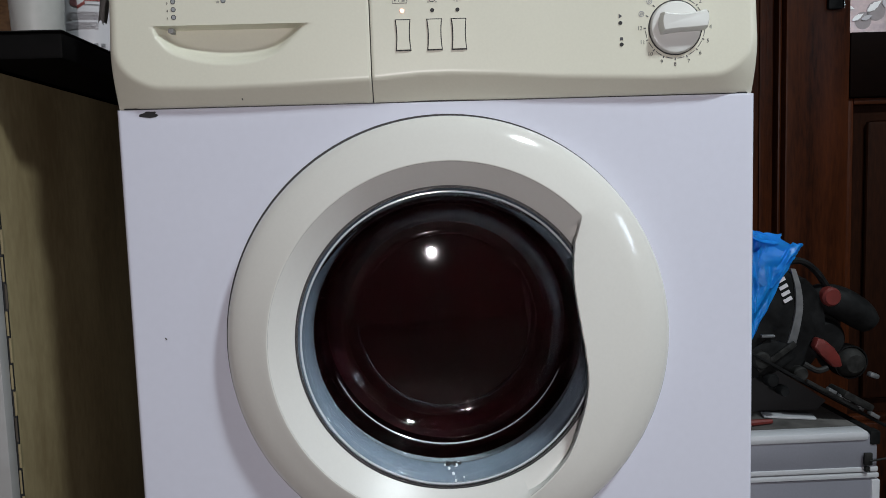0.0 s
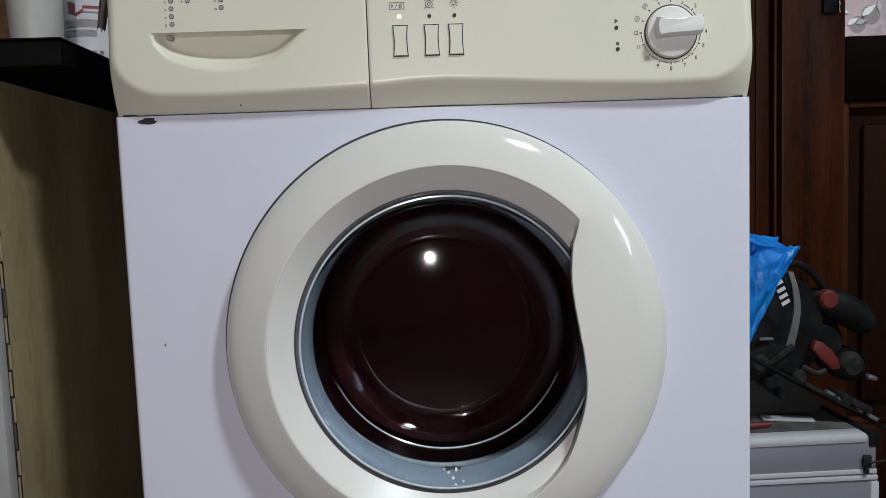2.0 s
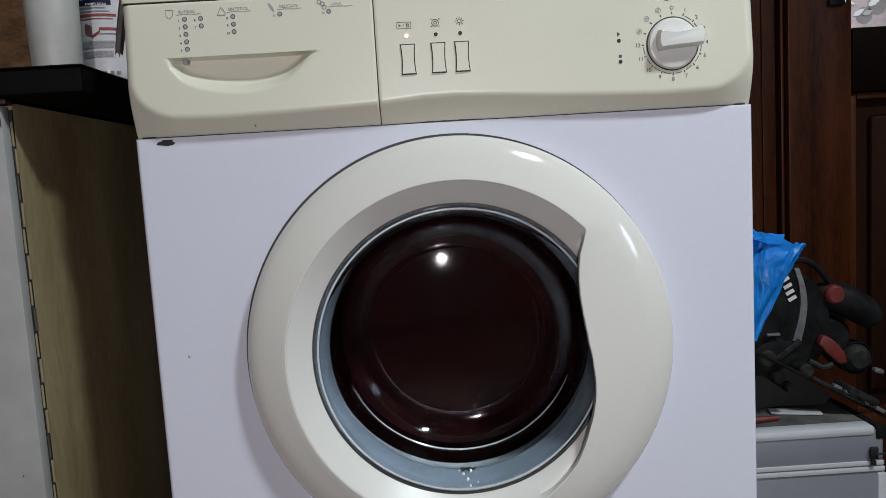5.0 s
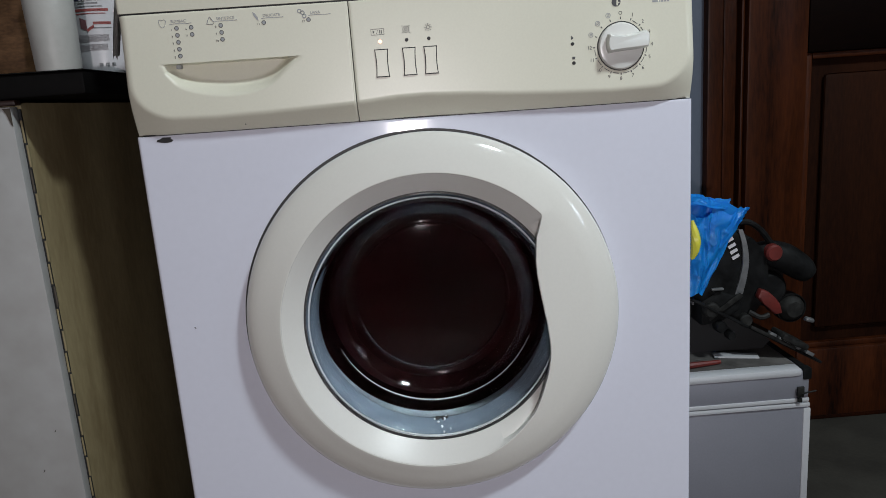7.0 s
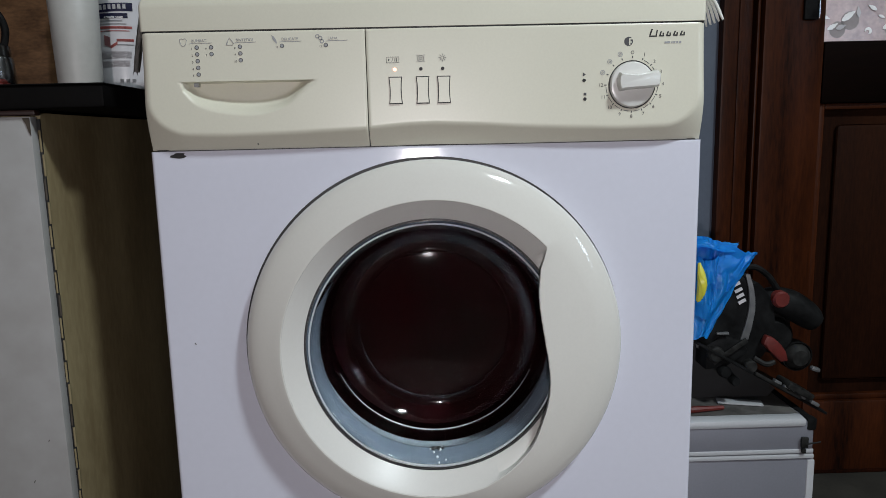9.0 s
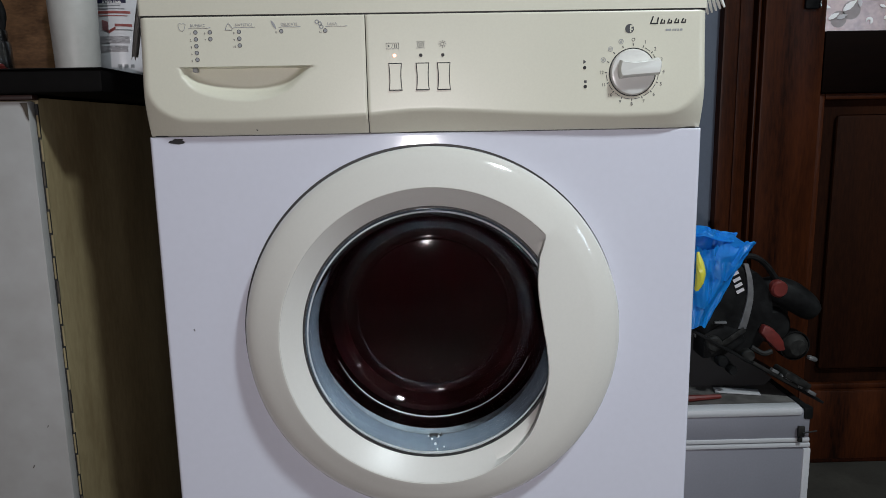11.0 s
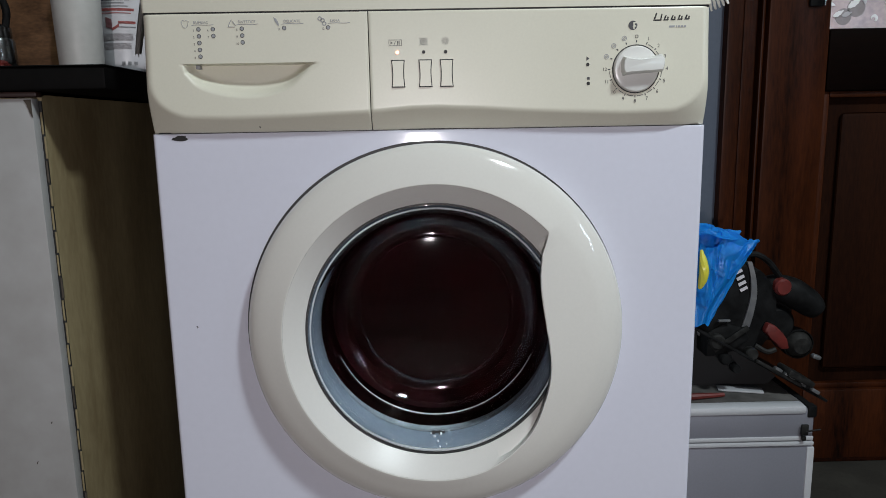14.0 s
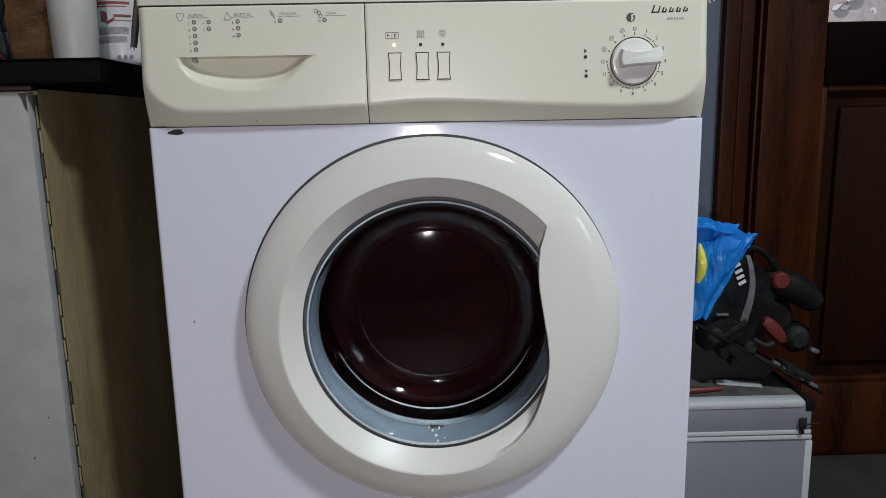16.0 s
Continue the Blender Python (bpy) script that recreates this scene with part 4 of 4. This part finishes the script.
    part("barrel", revolve(bmesh.new(), [(0.0, 0.7642), (0.020, 0.7642), (0.0215, 0.767), (0.0205, 0.800), (0.0195, 0.803), (0.0, 0.803)], 40, (tx, ty, 0), "z"), M_CHROME, tool)
    part("collar", revolve(bmesh.new(), [(0.0, 0.8032), (0.0175, 0.8032), (0.0185, 0.806), (0.0180, 0.816), (0.0150, 0.819), (0.0, 0.819)], 40, (tx, ty, 0), "z"), M_CHROME, tool)
    part("stud", revolve(bmesh.new(), [(0.0, -0.0205), (0.003, -0.0205), (0.003, -0.015)], 12, (tx + 0.002, ty, 0.811)), M_BLACK, tool)
    part("loop", sweep(bmesh.new(), bezier([(tx - 0.014, ty, 0.817), (tx - 0.017, ty, 0.835), (tx - 0.011, ty, 0.852), (tx, ty, 0.857), (tx + 0.011, ty, 0.852), (tx + 0.017, ty, 0.835), (tx + 0.014, ty, 0.817)], 6), 0.0042, 10), M_TOOL, tool)
    rag = thing("crumpled_wrapper", "small crumpled red and white wrapper on the worktop", "wrapper")
    for name, x, mat in (("white_fold", -0.497, M_PALEPRINT), ("red_fold", -0.482, M_TOOLRED)):
        bm = bmesh.new()
        bmesh.ops.create_icosphere(bm, subdivisions=3, radius=0.008)
        for v in bm.verts:
            n = v.co.normalized()
            v.co = Vector((x, 0.055, 0.7695)) + Vector((v.co.x * 1.4, v.co.y, v.co.z * 0.7)) * (1 + 0.45 * noise.noise(n * 2.5 + Vector((x * 50, 0, 0))))
        part(name, bm, mat, rag)


# ---- case, saw and bag beside the machine ----
def tool_corner():
    case = thing("aluminium_case", "grey aluminium tool case standing on the floor", "case")
    x0, x1, y0, y1 = 0.312, 0.545, 0.180, 0.520
    part("case_body", boxed(x0, x1, y0, y1, 0.0, 0.228, 0.004), M_CASE, case)
    part("case_lid", boxed(x0, x1, y0, y1, 0.236, 0.286, 0.003), M_CASE, case)
    part("lower_rim", boxed(x0 - 0.001, x1 + 0.001, y0 - 0.002, y1 + 0.002, 0.2285, 0.2345, 0.001), M_ALU, case)
    part("upper_rim", boxed(x0, x1, y0 - 0.0015, y1 + 0.001, 0.2365, 0.2425, 0.001), M_ALU, case)
    part("top_rim", boxed(x0, x1 - 0.012, y0 - 0.003, y0 + 0.022, 0.2765, 0.2895, 0.005), M_ALU, case)
    part("side_rim", boxed(x1 - 0.010, x1 + 0.002, y0 + 0.001, y1, 0.2765, 0.2885, 0.004), M_TOOL, case)
    part("corner_cap", boxed(x1 - 0.011, x1 + 0.003, y0 - 0.002, y0 + 0.014, 0.2705, 0.2890, 0.003), M_TOOL, case)
    part("upright_edge", boxed(x1 - 0.008, x1 + 0.003, y0 - 0.002, y0 + 0.01, 0.004, 0.226, 0.002), M_ALU, case)
    part("top_sheet", boxed(x0 + 0.004, x1 - 0.012, y0 + 0.023, y1 - 0.004, 0.2862, 0.2876), M_DARKTOP, case)
    bm = boxed(x1 - 0.020, x1 - 0.010, y0 - 0.006, y0 - 0.0022, 0.246, 0.262, 0.001)
    latch = part("latch", bm, M_TOOLGREY, case)
    part("latch_pin", sweep(bmesh.new(), [(x1 - 0.014, y0 - 0.006, 0.252), (x1 + 0.008, y0 - 0.004, 0.254)], 0.0012, 8), M_TOOLGREY, latch)
    part("latch_hook", boxed(x1 - 0.019, x1 - 0.013, y0 - 0.0065, y0 - 0.0022, 0.238, 0.2445, 0.001), M_TOOLGREY, latch)

    saw = thing("circular_saw", "black and red circular saw lying on the case", "saw")
    tilt = pose(0.49, 0.27, 0.335, 0, 30, 0)
    part("base_plate", boxed(-0.13, 0.112, -0.05, 0.06, -0.004, 0.0, 0.001, turn=tilt), M_TOOL, saw)
    part("base_edge", boxed(-0.02, 0.06, -0.056, -0.0505, -0.002, 0.003, 0.001, turn=tilt), M_TOOLGREY, saw)
    part("base_bracket", boxed(0.03, 0.075, -0.06, -0.02, 0.004, 0.014, 0.003, turn=tilt), M_TOOLGREY, saw)
    for u, v, ln in ((0.012, 0.010, 0.012), (0.030, 0.009, 0.018), (0.058, 0.010, 0.010), (0.078, 0.008, 0.014)):
        part("base_clip", boxed(u, u + ln, -0.054, -0.046, 0.0003, v * 0.7, 0.001, turn=tilt), M_SILVER, saw)
    # upper blade guard
    bm = bmesh.new()
    pts = [(0.445 + 0.062 * math.cos(radians(a)), 0.415 + 0.075 * math.sin(radians(a))) for a in range(-70, 205, 9)]
    prism(bm, pts, 0.235, 0.30)
    bmesh.ops.bevel(bm, geom=[e for e in bm.edges if abs(e.verts[0].co.y - e.verts[1].co.y) < 1e-5], offset=0.009, segments=3, profile=0.5, affect="EDGES")
    guard = part("blade_guard", bm, M_TOOL, saw, "black blade guard")
    band = bezier([(0.4630, 0.234, 0.392), (0.4685, 0.233, 0.417), (0.4715, 0.2325, 0.441), (0.4695, 0.233, 0.466), (0.4640, 0.236, 0.490)], 6)
    bm = bmesh.new()
    rows = []
    for i, p in enumerate(band):
        wd = 0.0070 - 0.0035 * i / len(band)
        rows.append([bm.verts.new(p + Vector((-wd, -0.001, 0))), bm.verts.new(p + Vector((wd * 0.6, -0.002, 0))), bm.verts.new(p + Vector((wd, 0.004, 0))), bm.verts.new(p + Vector((-wd, 0.006, 0)))])
    for a, b in zip(rows, rows[1:]):
        for k in range(4):
            bm.faces.new((a[k], a[(k + 1) % 4], b[(k + 1) % 4], b[k]))
    bm.faces.new(rows[0])
    bm.faces.new(rows[-1])
    part("guard_band", bm, M_SILVER, guard, "scuffed silver band")
    for k, (x, z) in enumerate(((0.4465, 0.4760), (0.4500, 0.4670), (0.4530, 0.4585), (0.4560, 0.4500))):
        bm = bmesh.new()
        m = pose(x, 0.2335, z, 0, 62, 0)
        box(bm, -0.0025, 0.0022, -0.0006, 0.0006, -0.0058, 0.0058, turn=m)
        part("maker_mark", bm, M_PALEPRINT, guard)
    # gear housing, depth scale, motor
    bm = revolve(bmesh.new(), [(0.0, 0.240), (0.022, 0.240), (0.027, 0.246), (0.029, 0.26), (0.029, 0.30), (0.0, 0.30)], 32, (0.514, 0, 0.392))
    part("gear_housing", bm, M_TOOL, saw)
    bm = bmesh.new()
    prism(bm, [(0.484, 0.388), (0.489, 0.401), (0.500, 0.397), (0.511, 0.386), (0.519, 0.376), (0.523, 0.361), (0.511, 0.360), (0.494, 0.378)], 0.219, 0.232)
    bmesh.ops.bevel(bm, geom=bm.edges[:], offset=0.003, segments=2, profile=0.5, affect="EDGES")
    part("red_lever", bm, M_TOOLRED, saw, "dull red lever")
    part("motor_cap", revolve(bmesh.new(), [(0.0, 0.234), (0.012, 0.234), (0.018, 0.240), (0.021, 0.25), (0.021, 0.29), (0.0, 0.29)], 32, (0.549, 0, 0.360)), M_TOOLGREY, saw)
    part("motor_band", ring_flat(bmesh.new(), 0.549, 0.360, 0.0212, 0.0228, 0.244, 0.262, 32), M_TOOL, saw)
    # rear handle
    bm = sweep(bmesh.new(), bezier([(0.490, 0.26, 0.440), (0.508, 0.252, 0.448), (0.530, 0.246, 0.443), (0.548, 0.243, 0.432), (0.562, 0.242, 0.421), (0.571, 0.242, 0.413)], 5), [0.010 + 0.0115 * math.sin(math.pi * (0.12 + 0.74 * k / 25)) for k in range(26)], 14)
    handle = part("rear_handle", bm, M_TOOL, saw, "black rounded rear handle")
    part("lock_button", revolve(bmesh.new(), [(0.0, 0.2265), (0.010, 0.2265), (0.0125, 0.230), (0.013, 0.240)], 24, (0.5125, 0, 0.452)), M_TOOLRED, handle, "red round button")
    part("handle_web", boxed(0.495, 0.545, 0.255, 0.285, 0.385, 0.445, 0.01), M_TOOL, saw)
    part("power_cable", sweep(bmesh.new(), bezier([(0.455, 0.245, 0.497), (0.475, 0.24, 0.500), (0.495, 0.24, 0.487), (0.510, 0.242, 0.468), (0.520, 0.25, 0.458)], 6), 0.0045, 8), M_TOOL, saw)
    bm = bmesh.new()
    prism(bm, [(0.405, 0.385), (0.43, 0.40), (0.462, 0.39), (0.47, 0.372), (0.44, 0.352), (0.405, 0.345)], 0.232, 0.28)
    bmesh.ops.bevel(bm, geom=bm.edges[:], offset=0.005, segments=2, profile=0.5, affect="EDGES")
    part("front_grip", bm, M_TOOL, saw)
    part("wing_bolt", boxed(-0.006, 0.008, -0.058, -0.048, 0.012, 0.019, 0.003, turn=pose(0.555, 0.27, 0.335, 0, 20, 0)), M_SILVER, saw)
    part("front_bolt", boxed(0.418, 0.436, 0.226, 0.232, 0.402, 0.4055, 0.001), M_SILVER, saw)
    # Black wedge added to fill the shaded space under the base plate.
    part("under_saw_shade", prism(bmesh.new(), [(0.386, 0.392), (0.440, 0.360), (0.500, 0.322), (0.532, 0.300), (0.520, 0.2880), (0.405, 0.2880), (0.386, 0.310)], 0.272, 0.332), M_BLACK, saw)
    for k, (x, z, r) in enumerate(((0.418, 0.372, 0.012), (0.432, 0.345, 0.009), (0.470, 0.352, 0.010), (0.448, 0.330, 0.007))):
        part("clamp_knob", revolve(bmesh.new(), [(0.0, 0.222), (r * 0.8, 0.222), (r, 0.225), (r, 0.236)], 14, (x, 0, z)), M_TOOL if k % 2 else M_TOOLGREY, saw)
    part("depth_scale", boxed(-0.004, 0.004, -0.001, 0.001, -0.03, 0.03, 0.0008, turn=pose(0.4385, 0.227, 0.376, 0, 55, 0)), M_TOOLGREY, saw)
    part("guard_lever", sweep(bmesh.new(), bezier([(0.475, 0.228, 0.365), (0.490, 0.222, 0.357), (0.503, 0.222, 0.360)], 5), 0.004, 8), M_TOOLGREY, saw)
    blade = bmesh.new()
    n = 60
    prism(blade, [(0.447 + (0.060 if k % 2 else 0.057) * math.cos(2 * math.pi * k / n), 0.412 + (0.060 if k % 2 else 0.057) * math.sin(2 * math.pi * k / n)) for k in range(n)], 0.262, 0.264)
    part("saw_blade", blade, M_SILVER, saw)

    strap = thing("grey_strip", "pale grey plastic strip lying on the case", "strip")
    part("strip", boxed(-0.030, 0.035, -0.010, 0.010, 0.0, 0.003, 0.001, turn=pose(0.462, 0.246, 0.2882, 0, 0, -14)), M_LIGHTPRINT, strap)
    redtool = thing("red_handle_tool", "thin red plastic handle lying on the case", "tool")
    part("handle_bar", sweep(bmesh.new(), [(0.335, 0.21, 0.2925), (0.38, 0.214, 0.2925), (0.43, 0.222, 0.2915)], [0.004, 0.005, 0.003], 8), M_TOOLRED, redtool)

    bag = thing("plastic_bag", "crumpled blue plastic bag hanging over the saw", "bag")
    def drape(name, top, low, amp, seed, label=""):
        """A creased sheet of film hung between two edges."""
        bm = bmesh.new()
        hi, lo = bezier(top, 14), bezier(low, 14)
        n = min(len(hi), len(lo))
        nv, rows = 46, []
        for j in range(nv + 1):
            v, row = j / nv, []
            for i in range(n):
                u = i / (n - 1)
                p = hi[i].lerp(lo[i], v)
                q = noise.noise(Vector((u * 2.2, v * 1.9, seed)))
                w = 1.7 * u + 0.8 * v + 0.7 * q
                ridge = 0.5 - 0.5 * math.cos(2 * math.pi * w)
                sharp = 1 - min(1.0, 2.2 * abs(noise.noise(Vector((u * 1.9 + q, v * 1.5 - u, seed + 7)))))
                inside = math.sqrt(max(0.0, math.sin(math.pi * (0.05 + 0.9 * u)))) * (0.45 + 0.55 * math.sin(math.pi * min(1, 0.1 + 0.9 * v)))
                p.y -= inside * amp * (0.7 * ridge + 0.5 * sharp)
                p.x += 0.0025 * noise.noise(Vector((v * 7, seed, 1.0))) * abs(2 * u - 1)
                p.z += 0.0035 * noise.noise(Vector((u * 7, seed, 5.0))) * (1 - v)
                row.append(bm.verts.new(p))
            rows.append(row)
        for a, b in zip(rows, rows[1:]):
            for i in range(n - 1):
                bm.faces.new((a[i], a[i + 1], b[i + 1], b[i]))
        bmesh.ops.solidify(bm, geom=bm.faces[:], thickness=0.0007)
        return part(name, bm, M_BLUE, bag, label, angle=40)
    drape("bag_film", [(0.370, .248, .545), (0.395, .244, .546), (0.418, .240, .540), (0.440, .236, .533), (.466, .232, .516)], [(0.366, .222, .402), (.380, .218, .398), (.392, .219, .404), (.400, .222, .398), (.404, .226, .402)], 0.010, 4.0)
    drape("top_flap", [(0.374, .244, .549), (.402, .238, .547), (.419, .240, .539), (.451, .242, .537)], [(.374, .228, .532), (.394, .220, .535), (.414, .222, .528), (.440, .230, .524)], 0.006, 9.0)
    drape("side_flap", [(.418, .232, .527), (.443, .228, .516), (.458, .228, .525), (.474, .232, .523)], [(.408, .226, .478), (.424, .222, .468), (.438, .224, .478), (.455, .230, .495)], 0.007, 14.0)
    drape("middle_fold", [(.384, .226, .520), (.400, .219, .515), (.413, .222, .522)], [(.380, .222, .436), (.396, .216, .430), (.408, .222, .442)], 0.008, 19.0)
    part("bag_print", sweep(bmesh.new(), bezier([(0.386, 0.222, 0.512), (0.389, 0.216, 0.48), (0.385, 0.222, 0.445)], 6), [0.002 + 0.005 * math.sin(math.pi * k / 12) for k in range(13)], 8), M_YELLOW, bag, "yellow strip of the bag")


on_the_machine()
left_cabinet()
tool_corner()


def motions():
    """The drum spins through the whole shot."""
    walk(DRUM, [(k / 30, pose(CX, 0, CZ, 0, 85 * k % 360, 0)) for k in range(481)])


motions()
